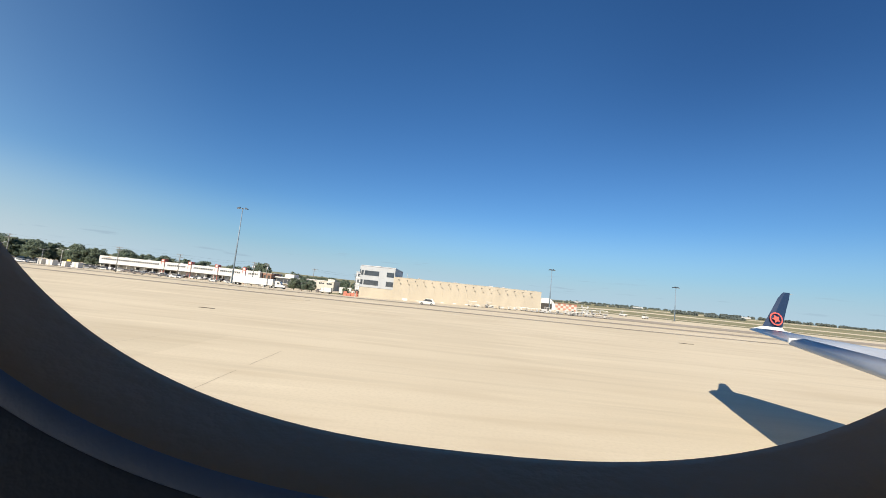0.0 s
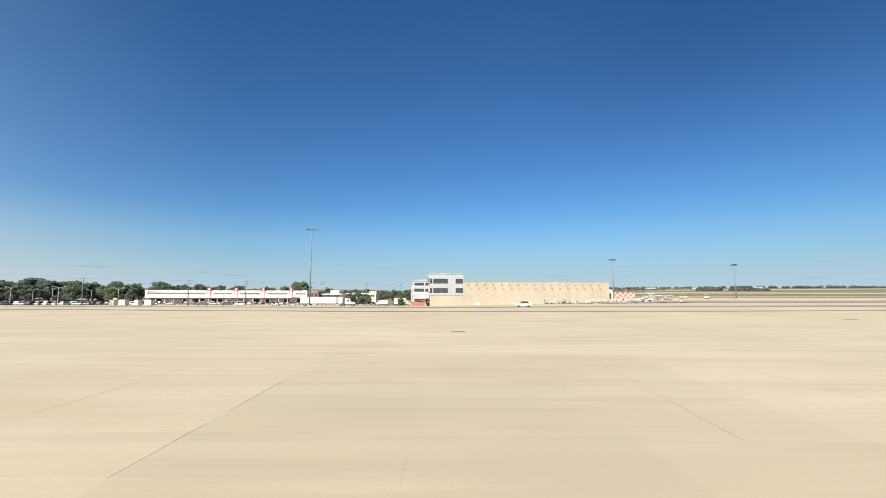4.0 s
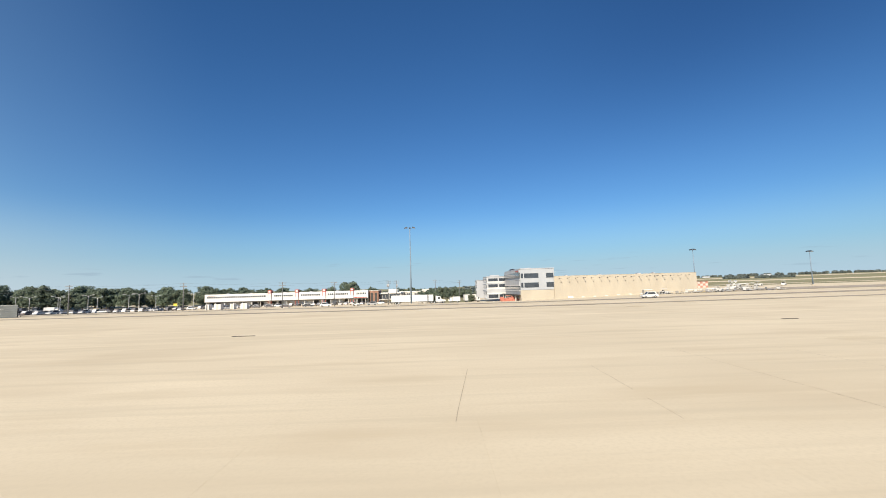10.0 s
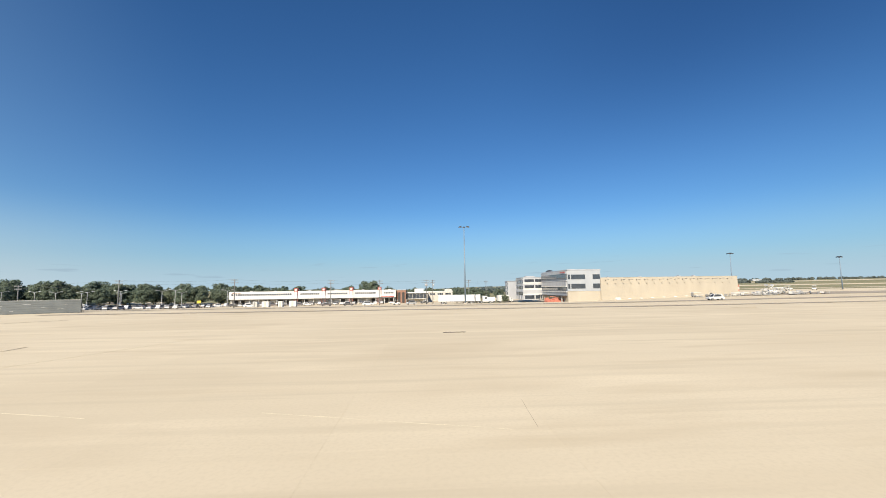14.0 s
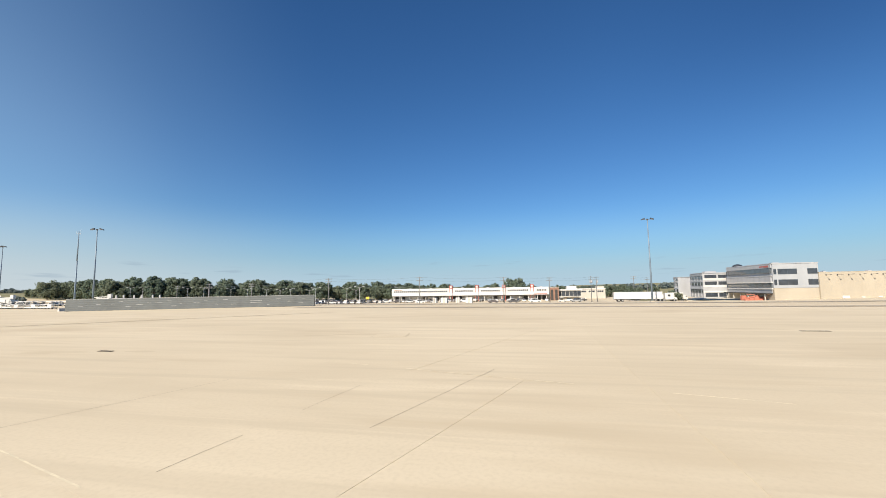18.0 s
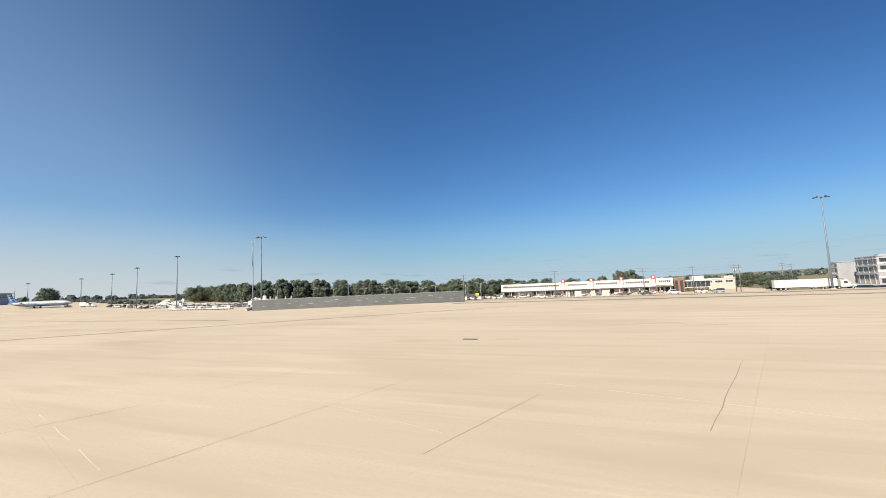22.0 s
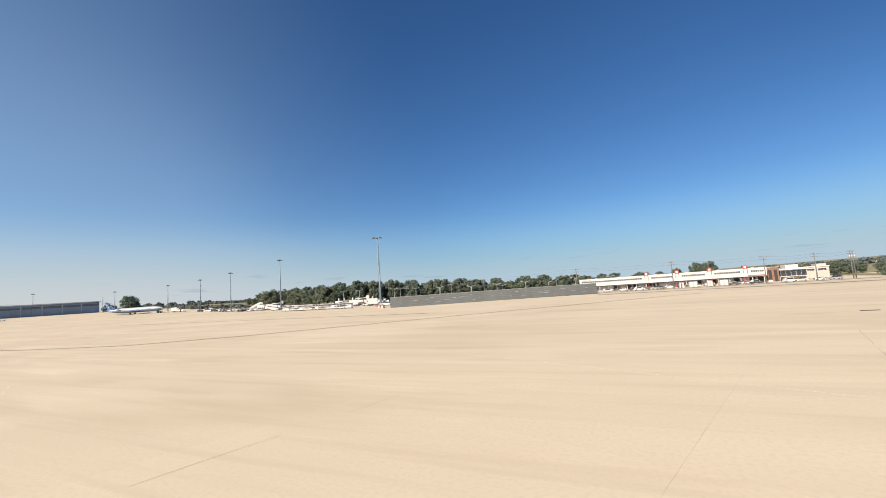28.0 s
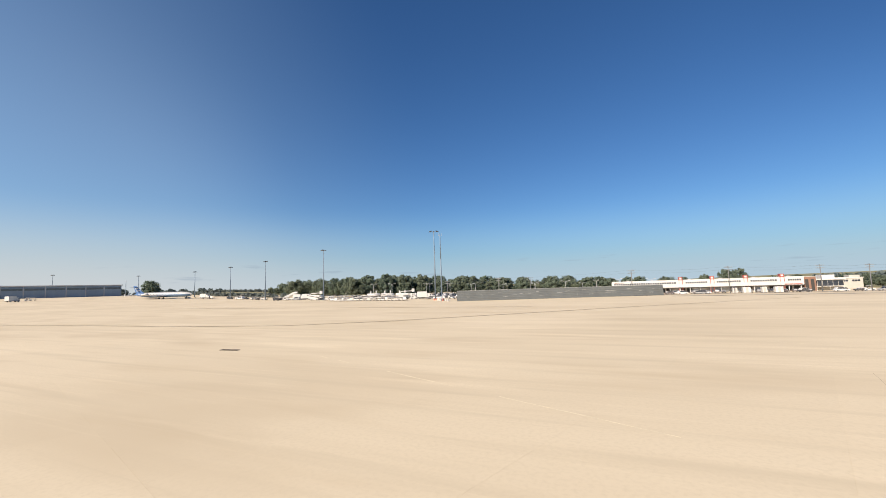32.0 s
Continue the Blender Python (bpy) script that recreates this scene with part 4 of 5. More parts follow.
def stair_truck(x, y, turn):
    t = thing("stair_truck", x, y, turn, "white passenger stair truck", "stair truck", "ground service vehicles")
    part("chassis", Mesh().slab(-3.2, -1.0, 0.5, 3.2, 1.0, 0.9, 0.05), TRUCK, t)
    part("cab", Mesh().prism([(1.6, 0.9), (3.2, 0.9), (3.2, 1.4), (2.7, 2.1), (1.6, 2.1)], -0.95, 0.95), TRUCK, t)
    part("stairs", Mesh().prism([(-3.0, 0.9), (-2.5, 0.9), (2.4, 3.2), (3.6, 3.2), (3.6, 3.4), (2.3, 3.4)], -0.7, 0.7), STEEL, t)
    for i in range(11):
        part("tread", Mesh().box(-2.9 + i * 0.46, -0.65, 1.02 + i * 0.215, -2.55 + i * 0.46, 0.65, 1.09 + i * 0.215), DARK, t)
    for s in (-0.75, 0.75):
        part("side_panel", Mesh().prism([(-3.0, 1.2), (2.3, 3.6), (3.6, 3.6), (3.6, 4.3), (2.2, 4.3), (-3.0, 1.9)], s - 0.03, s + 0.03), TRUCK, t, "white side panel")
    part("support", Mesh().box(2.2, -0.6, 2.0, 2.4, 0.6, 3.2), STEEL, t)
    for xx in (-2.2, 2.2):
        for s in (-0.9, 0.9):
            wheel(t, xx, s, 0.42, 0.26)
    return t


def deicer(x, y, turn):
    t = thing("deicing_truck", x, y, turn, "white de-icing truck with a folded boom", "truck", "ground service vehicles")
    part("chassis", Mesh().box(-3.6, -0.95, 0.55, 3.4, 0.95, 0.85), DARK, t)
    part("tank", Mesh().slab(-3.5, -1.15, 0.85, 1.0, 1.15, 2.6, 0.25), TRUCK, t)
    cab = part("cab", Mesh().prism([(1.3, 0.7), (3.5, 0.7), (3.5, 1.5), (3.1, 2.5), (1.3, 2.5)], -1.1, 1.1), TRUCK, t)
    part("windscreen", Mesh().box(2.5, -1.115, 1.55, 3.1, 1.115, 2.25), GLASS, cab)
    boom = part("boom", Mesh().line([(-2.8, 0, 2.6), (-2.6, 0, 3.3), (2.6, 0, 3.5)], 0.17, 6), TRUCK, t)
    part("basket", Mesh().slab(2.3, -0.6, 3.1, 3.5, 0.6, 4.5, 0.1), TRUCK, boom)
    for xx in (-2.5, -1.3, 2.4):
        for s in (-0.95, 0.95):
            wheel(t, xx, s, 0.48, 0.3)
    return t


def belt_loader(x, y, turn):
    t = thing("belt_loader", x, y, turn, "pale belt loader with a raised conveyor", "belt loader", "ground service vehicles")
    part("body", Mesh().slab(-1.9, -0.8, 0.35, 1.9, 0.8, 0.95, 0.06), TRUCK, t)
    part("conveyor", Mesh().prism([(-3.6, 0.75), (-3.6, 0.95), (3.8, 2.5), (3.8, 2.3)], -0.45, 0.45), DARK, t)
    part("lift", Mesh().tube((1.0, 0, 0.9), (1.8, 0, 1.95), 0.09, 0.09, 6).tube((-1.2, 0, 0.9), (-1.2, 0, 1.3), 0.09, 0.09, 6), STEEL, t)
    for s in (-0.48, 0.48):
        part("rail", Mesh().tube((-3.4, s, 1.2), (3.6, s, 2.7), 0.03, 0.03, 5), STEEL, t)
    for xx in (-1.2, 1.2):
        for s in (-0.74, 0.74):
            wheel(t, xx, s, 0.34, 0.2)
    return t


# in front of the tan hangar
d0 = deicer(-324, 127, 15)
b0 = belt_loader(-287, 128, 20)
c0 = cart(11.5, 145.5, 3)
stair_truck(-352, 138, 20)
w0 = tractor(17.5, 145.0, 10)
v0 = box_truck(-344, 135, 25, 4.2, "white van body truck among baggage carts", 2.5)
for i in range(15):
    put(c0, 12.5 + i * 3.2 + (1.4 if i > 4 else 0), 145.0 + rnd.uniform(-2, 2), rnd.uniform(-20, 20)).scale = (rnd.uniform(0.7, 1), 0.9, rnd.uniform(0.45, 0.75))
for i in range(8):
    put(c0, 29 + i * 3.6, 149.4 + rnd.uniform(-1.5, 1.5), rnd.uniform(-30, 30)).scale = (rnd.uniform(0.7, 1.1), 1, rnd.uniform(0.5, 0.8))
put(w0, 38, 147, 200)
put(w0, 49.5, 152, 20)
lift = thing("cargo_lift", 58.9, 168, 0, "white scissor cargo lift with its bridge raised", "lift")
part("base", Mesh().slab(-1.6, -1.1, 0.35, 1.6, 1.1, 1.0, 0.06), TRUCK, lift)
for s in (-0.95, 0.95):
    part("scissor_arm", Mesh().tube((-1.3, s, 1.0), (1.2, s, 2.9), 0.12, 0.12, 6), TRUCK, lift)
    part("scissor_arm", Mesh().tube((1.3, s, 1.0), (-1.2, s, 2.9), 0.12, 0.12, 6), TRUCK, lift)
lift.scale = (0.85, 0.85, 0.85)
part("platform", Mesh().slab(-1.5, -1.1, 2.9, 1.5, 1.1, 3.1, 0.04), TRUCK, lift)
for x in (-1.45, 1.4):
    part("side_rail", Mesh().box(x, -1.05, 3.1, x + 0.06, 1.05, 3.9), TRUCK, lift)
for x in (-1.0, 1.0):
    for s in (-0.95, 0.95):
        wheel(lift, x, s, 0.38, 0.25)
put(c0, 63.4, 168.5, 10)
put(c0, 67, 169, 5)
put(w0, 81, 182.5, 10)
put(w0, 88.3, 177.5, 40)
put(c0, 56, 165, 8)
put(c0, 61, 166, 0)


def barrier(x, y, turn, mat=WHITE, label="low white concrete barrier"):
    b = thing("barrier", x, y, turn, label, "barrier", "barriers")
    part("block", Mesh().prism([(-0.3, 0), (0.3, 0), (0.28, 0.12), (0.12, 0.38), (0.1, 0.8), (-0.1, 0.8), (-0.12, 0.38), (-0.28, 0.12)], -0.95, 0.95), mat, b)
    part("foot", Mesh().box(-0.32, -0.8, -0.02, 0.32, -0.5, 0.08).box(-0.32, 0.5, -0.02, 0.32, 0.8, 0.08), DARK, b)
    return b


j0 = barrier(-13, 154.6, 90)
for i in range(9):
    put(j0, -8.2 + i * 4.6, 154.9 + i * 0.2, 90 + rnd.uniform(-4, 4)).scale = (0.5, 0.55, 0.4)
j1 = barrier(-244.2, 98.8, 24, WHITE, "white plastic barrier beside the light mast")
j2 = barrier(-243.2, 96.9, 24, ORANGE, "orange plastic barrier beside the light mast")
for i in range(6):
    put(j1 if i % 3 else j2, -241.8 + i * 1.9, 95.6 - i * 2.2, 24 + rnd.uniform(-15, 15))

orange = thing("orange_sheeting", -33.9, 163, 8, "heap of orange construction barriers beside the office", "barriers")
for i in range(10):
    x, y = (i % 5) * 1.5 - 3.4, (i // 5) * 1.6
    part("crate", Mesh().slab(x - 0.72, y - 0.55, 0, x + 0.66, y + 0.6, 0.6 + 0.3 * ((i * 7) % 3) + 0.5 * (i // 5), 0.12), ORANGE, orange)
crane = thing("orange_lift", -33.8, 166.4, -20, "orange boom lift parked under the office", "lift")
part("base", Mesh().slab(-1.4, -0.9, 0.3, 1.4, 0.9, 1.1, 0.1), ORANGE, crane)
part("boom", Mesh().line([(-1.0, 0, 1.1), (1.6, 0, 1.9), (-1.6, 0, 2.2)], 0.13, 6), ORANGE, crane)
for xx in (-0.95, 0.95):
    for s in (-0.85, 0.85):
        wheel(crane, xx, s, 0.4, 0.25)

for i, (x, w) in enumerate(((-145.8, 1.3), (-142.2, 2.3), (-137.0, 1.4), (-132.8, 2.3))):
    p = thing("portable_cabin", x, 150.5, 2, "white portable equipment cabin", "cabin", "portable cabins")
    part("body", Mesh().slab(-w / 2, -1.1, 0.12, w / 2, 1.1, 2.05, 0.05), WHITE, p)
    part("door", Mesh().box(-0.35, -1.13, 0.15, 0.35, -1.10, 1.9), CREAM, p)
    part("skid", Mesh().box(-w / 2 + 0.1, -1.0, 0, w / 2 - 0.1, -0.8, 0.12).box(-w / 2 + 0.1, 0.8, 0, w / 2 - 0.1, 1.0, 0.12), DARK, p)
for x, y in ((-126, 172), (-118, 176), (-153, 178), (-160, 180), (-109, 170), (-98, 178), (-92, 182)):
    put(rnd.choice((sedan, suv, w0)), x, y, rnd.uniform(-20, 200))

# yellow sign box by the car park
y0 = thing("yellow_sign", -205.5, 227, 0, "small yellow sign on a post in the car park", "sign")
part("post", Mesh().tube((0, 0, 0), (0, 0, 1.9), 0.05, 0.05, 6), STEEL, y0)
part("board", Mesh().slab(-1.0, -0.06, 1.9, 1.0, 0.06, 3.3, 0.03), YELLOW, y0)

# storage tanks with vents
def tank(x, y, turn):
    t = thing("fluid_tank", x, y, turn, "white horizontal storage tank with roof vents", "tank", "storage tanks")
    part("shell", Mesh().tube((-3.6, 0, 1.15), (3.6, 0, 1.15), 0.9, 0.9, 14), TRUCK, t, "", True)
    part("cradle", Mesh().box(-2.6, -0.8, 0, -2.2, 0.8, 0.6).box(2.2, -0.8, 0, 2.6, 0.8, 0.6), GREY_PANEL, t)
    for xx in (-1.6, 1.5):
        v = part("vent", Mesh().tube((xx, 0, 1.9), (xx, 0, 3.3), 0.42, 0.36, 8), TRUCK, t)
        part("cowl", Mesh().tube((xx, 0, 3.3), (xx, 0, 3.6), 0.46, 0.25, 8), TRUCK, v)
    return t


k0 = tank(-321.0, 173.0, 30)
for x, y in ((-313.0, 176.0), (-305.0, 179.5)):
    put(k0, x, y, 30).scale = (1.05, 1.05, 1.0)
k0.scale = (1.05, 1.05, 1.0)

# ground vehicles in rows between the blast fence and the far masts
for i in range(13):
    put(c0, -333 + i * 5.2, 133.5 - i * 0.5, 24 + rnd.uniform(-6, 6))
for i in range(9):
    put(c0, -318 + i * 6.1, 128.5 - i * 0.8, 24 + rnd.uniform(-12, 12))
for x, y, a in ((-270, 124, 24),):
    put(d0, x, y, a)
for x, y, a in ((-339, 136.5, 24), (-258, 116, 24)):
    put(v0, x, y, a)
for x, y, a in ((-360, 136, 40), (-347, 130, 10), (-300, 120, 60), (-311, 121, 190), (-263, 118, 20), (-383, 140, 80)):
    put(w0, x, y, a)
for x, y, a in ((-371, 137, 24), (-321, 123, 200), (-408, 150, 20)):
    put(b0, x, y, a)
for x, y, a in ((-356, 137, 30), (-341, 131, 200), (-334, 136, 20), (-313, 126, 24), (-303, 131, 200), (-296, 126, 24), (-280, 124, 20), (-262, 121, 30), (-252, 112, 200), (-388, 145, 20), (-396, 141, 200), (-247, 109, 15)):
    put(rnd.choice((suv, sedan)), x, y, a)
# a close row of carts parked side by side before the tanks
c1 = cart(-293, 103, 112, 1.02)
for i in range(21):
    put(c1 if i % 5 else c0, -291 + i * 1.76, 102.8 - i * 0.22 + rnd.uniform(-0.15, 0.15), 112 + rnd.uniform(-4, 4)).scale = (0.8, 0.8, rnd.uniform(0.72, 0.82))
w1 = tractor(-352, 128, 24, LAMP_HEAD, "small dark baggage tractor among parked carts")
for i in range(17):
    put(w1 if i % 3 else c0, -424 + i * 8.2 + rnd.uniform(-2, 2), 148 - i * 1.55 + rnd.uniform(-4, 4), rnd.uniform(0, 360))
for x, y, a in ((-243, 112, 24), (-236, 108, 204)):
    put(w0, x, y, a)
for x, y, a in ((-239, 191, 15),):
    put(v0, x, y, a)


# ---- parked airliner ----
def airliner(x, y, turn, z):
    a = thing("parked_airliner", x, y, turn, "white regional airliner with a blue tail parked far off", "airliner", z=z)
    prof = [(-18.5, 0.25, 3.3), (-16, 0.8, 3.1), (-12, 1.35, 2.8), (-8, 1.6, 2.6), (12, 1.6, 2.6), (15, 1.45, 2.5), (17.5, 0.9, 2.35), (18.7, 0.2, 2.2)]
    part("fuselage", Mesh().loft([[(px, r * math.cos(k * 0.5236), zc + r * math.sin(k * 0.5236)) for k in range(12)] for px, r, zc in prof]), JET_SHADED_WHITE, a, "", True)
    part("tail_fin", Mesh().prism([(-17.6, 3.4), (-12.4, 4.1), (-13.6, 4.7), (-17.6, 8.6), (-19.6, 8.7)], -0.14, 0.14), JET_BLUE, a, "blue tail fin with white streaks")
    part("tail_streak", Mesh().prism([(-17.2, 5.2), (-15.0, 5.6), (-15.6, 6.1), (-17.6, 5.7)], -0.16, 0.16).prism([(-18.2, 6.6), (-16.6, 7.0), (-17.0, 7.4), (-18.5, 7.0)], -0.16, 0.16), TRUCK, a, "white streaks")
    part("tail_cone", Mesh().loft([[(px, r * math.cos(k * 0.5236), zc + r * math.sin(k * 0.5236)) for k in range(12)] for px, r, zc in ((-18.55, 0.3, 3.3), (-16, 0.86, 3.1), (-12, 1.39, 2.8))]), JET_BLUE, a, "blue rear fuselage", True)
    for s in (-1, 1):
        part("tailplane", Mesh().loft([[(-18.4, 0, 7.7), (-16.2, 0, 7.75), (-16.2, 0, 7.9), (-18.4, 0, 7.85)], [(-19.4, s * 4, 7.9), (-18.3, s * 4, 7.9), (-18.3, s * 4, 8.0), (-19.4, s * 4, 8.0)]]), JET_BLUE, a)
        part("wing", Mesh().loft([[(-3.5, s * 1.2, 1.7), (3, s * 1.2, 1.7), (3, s * 1.2, 2.1), (-3.5, s * 1.2, 1.95)], [(-5.5, s * 14, 2.7), (-3.6, s * 14, 2.7), (-3.6, s * 14, 2.85), (-5.5, s * 14, 2.8)]]), WING_GREY, a)
        e = part("engine", Mesh().tube((-12.6, s * 2.4, 3.0), (-8.6, s * 2.4, 3.0), 0.62, 0.75, 12), TRUCK, a, "", True)
        part("pylon", Mesh().box(-11.8, s * 1.5 - 0.45, 2.85, -9.4, s * 1.5 + 0.45, 3.15), TRUCK, e)
        for i in range(20):
            part("cabin_window", Mesh().box(-7.5 + i * 0.95, s * 1.57 - 0.05, 2.8, -7.2 + i * 0.95, s * 1.57 + 0.05, 3.15), DARK, a)
        part("main_gear", Mesh().tube((-1.5, s * 2, 0.4), (-1.5, s * 2, 1.9), 0.1, 0.1, 6).tube((-1.5, s * 2 - 0.3, 0.45), (-1.5, s * 2 + 0.3, 0.45), 0.45, 0.45, 10), TYRE, a)
    part("nose_gear", Mesh().tube((14.5, 0, 0.35), (14.5, 0, 1.4), 0.09, 0.09, 6).tube((14.5, -0.22, 0.35), (14.5, 0.22, 0.35), 0.35, 0.35, 10), TYRE, a)
    # blue belly carried up the side, shade painted in
    under = [(px, r + 0.03, zc) for px, r, zc in prof[2:-1]]
    part("belly", Mesh().loft([[(px, r * math.cos(math.pi + k * 0.3542 - 0.2), zc + r * math.sin(math.pi + k * 0.3542 - 0.2)) for k in range(11)] for px, r, zc in under]), BELLY_SHADE, a, "slate blue belly with its shade painted in", True)
    part("cheat_line", Mesh().box(-9, -1.63, 2.35, 13, -1.56, 2.5).box(-9, 1.56, 2.35, 13, 1.63, 2.5), JET_BLUE, a, "blue stripe")


airliner(-452.3, 130.4, 24.5, land(-452, 130))
put(w0, -443, 140, 30)
put(v0, -430, 142, 20)
put(c0, -498, 84, 60)
put(w0, -492, 80, 60)
put(v0, -484, 70, 115)


# ---- trees ----
def tree_kind(seed, h, spread, mat, lumps, thin=1.0):
    r = random.Random(seed)
    t = thing("tree", 0, 0, 0, "broad-leaved tree with a full uneven green crown", "tree", "tree line", z=-50)
    trunk = Mesh()
    fork = h * r.uniform(0.2, 0.3)
    trunk.tube((0, 0, -0.2), (0.1, 0, fork), 0.027 * h, 0.018 * h, 7)
    crown = Mesh()
    for k in range(lumps):
        a = 2.39996 * k + r.uniform(-0.4, 0.4)
        e = (k + 0.5) / lumps
        hz = h * (0.16 + 0.72 * e + r.uniform(-0.05, 0.05))
        wide = math.sqrt(max(0.03, 1 - ((hz / h - 0.46) / 0.50) ** 2))
        reach = spread * wide * (r.uniform(0.55, 0.95) if k % 4 else r.uniform(0.1, 0.45))
        c = Vector((reach * math.cos(a), reach * math.sin(a), hz))
        if k % 2:
            trunk.tube((0.05, 0, fork * r.uniform(0.75, 1)), tuple(c * 0.92), 0.008 * h, 0.03, 5)
        rad = r.uniform(0.17, 0.33) * spread * (0.75 + 0.35 * wide)
        for i in range(int(78 * thin)):
            d = Vector((r.gauss(0, 1), r.gauss(0, 1), r.gauss(0.15, 1))).normalized()
            p = c + Vector((d.x, d.y, d.z * 0.82)) * (rad * r.uniform(0.55, 1.22))
            face = (d * 0.8 + (c - Vector((0, 0, h * 0.45))).normalized() * 0.5 + Vector((r.gauss(0, 0.5), r.gauss(0, 0.5), r.gauss(0, 0.5)))).normalized()
            u = face.cross(Vector((r.gauss(0, 1), r.gauss(0, 1), r.gauss(0, 1)))).normalized()
            v = face.cross(u)
            s = r.uniform(0.20, 0.46) * (0.6 + 0.04 * h)
            crown.add([tuple(p + u * s), tuple(p + v * s * 0.8), tuple(p - u * s), tuple(p - v * s * 0.8)], [(0, 1, 2), (0, 2, 3)])
    part("trunk", trunk, BARK, t)
    me = bpy.data.meshes.new("crown")
    me.from_pydata(crown.v, [], crown.f)
    me.materials.append(mat)
    c = new("crown", me)
    c.parent = t
    return t


kinds = [tree_kind(1, 13, 4.8, LEAF_A, 46), tree_kind(2, 12, 5.4, LEAF_B, 50), tree_kind(3, 14.5, 4.4, LEAF_A, 46), tree_kind(4, 11, 5.0, LEAF_B, 44),
         tree_kind(5, 13.5, 5.6, LEAF_A, 52), tree_kind(6, 10, 3.6, LEAF_B, 36)]


def plant(x, y, height=None):
    k = rnd.choice(kinds)
    base = (13, 12, 14.5, 11, 13.5, 10)[kinds.index(k)]
    s = (height or rnd.uniform(10.5, 14.5)) / base
    t = copy_thing(k, pose(x, y, land(x, y) - 0.15, 0, 0, rnd.uniform(0, 360)))
    t.scale = (s * rnd.uniform(0.95, 1.25), s * rnd.uniform(0.95, 1.25), s)
    return t


def tree_row(points, gap, depth, lo, hi):
    for (x0, y0), (x1, y1) in zip(points, points[1:]):
        n = max(1, int(math.hypot(x1 - x0, y1 - y0) / gap))
        for i in range(n):
            f = (i + rnd.random() * 0.8) / n
            plant(x0 + (x1 - x0) * f + rnd.uniform(-2, 2), y0 + (y1 - y0) * f + rnd.uniform(0, depth), rnd.uniform(lo, hi))


tree_row([(-452, 205), (-438, 203)], 5.5, 16, 5, 7)
tree_row([(-438, 203), (-424, 200)], 4.4, 16, 7.5, 10.5)
tree_row([(-424, 200), (-398, 196)], 4.4, 16, 11, 13.5)
tree_row([(-398, 196), (-345, 188)], 4.4, 16, 10.5, 14)
tree_row([(-352, 200), (-322, 198), (-302, 212)], 4.8, 14, 12, 15.5)
tree_row([(-300, 214), (-250, 244), (-196, 276)], 5.4, 20, 9, 14)
tree_row([(-330, 205), (-255, 262), (-190, 300)], 6.0, 14, 10, 14.5)
tree_row([(-190, 284), (-150, 292)], 12, 12, 9, 12.5)
tree_row([(-98, 276), (-30, 296)], 4.5, 14, 6.5, 9.0)
for x, y, h in ((-70.5, 199, 6.4), (-67.2, 201, 7.0), (-64, 203, 6.0)):
    plant(x, y, h)
tree_row([(-150, 300), (-60, 318)], 7, 14, 6.5, 9)
for x, y, h in ((-126.6, 284, 14.4), (-123.6, 281.5, 13.4), (-119.2, 277.6, 14.4), (-137, 290, 11.5)):
    t = plant(x, y, h)
    t.scale = (t.scale.x * 0.6, t.scale.y * 0.6, t.scale.z)
for x, y, h in ((-158, 312, 11), (-176, 305, 11.5), (-112, 314, 10), (-90, 300, 8.5), (-82, 310, 9), (-146, 322, 10)):
    plant(x, y, h)
for x, y, h in ((-541, 172, 12.5), (-546, 178, 11), (-48, 206, 5), (-46.5, 203, 4.2)):
    plant(x, y, h)
for k in kinds:
    for o in (*k.children_recursive, k):
        bpy.data.objects.remove(o)


def woodland(name, points, depth, lo, hi, gap, label, size=1.6):
    """A far belt of trees, too distant to count, as one mesh of leaf clumps."""
    m = Mesh()
    for (x0, y0), (x1, y1) in zip(points, points[1:]):
        n = max(1, int(math.hypot(x1 - x0, y1 - y0) / gap))
        for i in range(n):
            f = (i + rnd.random()) / n
            x, y = x0 + (x1 - x0) * f, y0 + (y1 - y0) * f + rnd.uniform(0, depth)
            h = rnd.uniform(lo, hi) * (0.75 + 0.5 * noise.noise((x * 0.006, y * 0.006, 1.0)) + 0.3)
            w = rnd.uniform(0.45, 0.8) * h
            z = land(x, y) - 0.4
            for q in range(56):
                a, e = rnd.uniform(0, 6.283), rnd.uniform(-0.9, 1.0)
                k = 1 + 0.22 * math.sin(3 * a + x) * math.cos(4 * e + y)
                rr = w * math.sqrt(max(0, 1 - e * e)) * k * rnd.uniform(0.8, 1.05)
                p = Vector((x + rr * math.cos(a), y + rr * math.sin(a), z + h * (0.52 + 0.44 * e * k)))
                face = Vector((math.cos(a) + rnd.gauss(0, 0.4), math.sin(a) + rnd.gauss(0, 0.4), e + rnd.gauss(0.1, 0.4))).normalized()
                u = face.cross(Vector((rnd.gauss(0, 1), rnd.gauss(0, 1), rnd.gauss(0, 1)))).normalized()
                v = face.cross(u)
                s = size * rnd.uniform(0.6, 1.2)
                m.add([tuple(p + u * s), tuple(p + v * s), tuple(p - u * s), tuple(p - v * s)], [(0, 1, 2), (0, 2, 3)])
    me = bpy.data.meshes.new(name)
    me.from_pydata(m.v, [], m.f)
    me.materials.append(HAZE_LEAF)
    tagged(new(name, me), label, "woodland", "", "stuff")


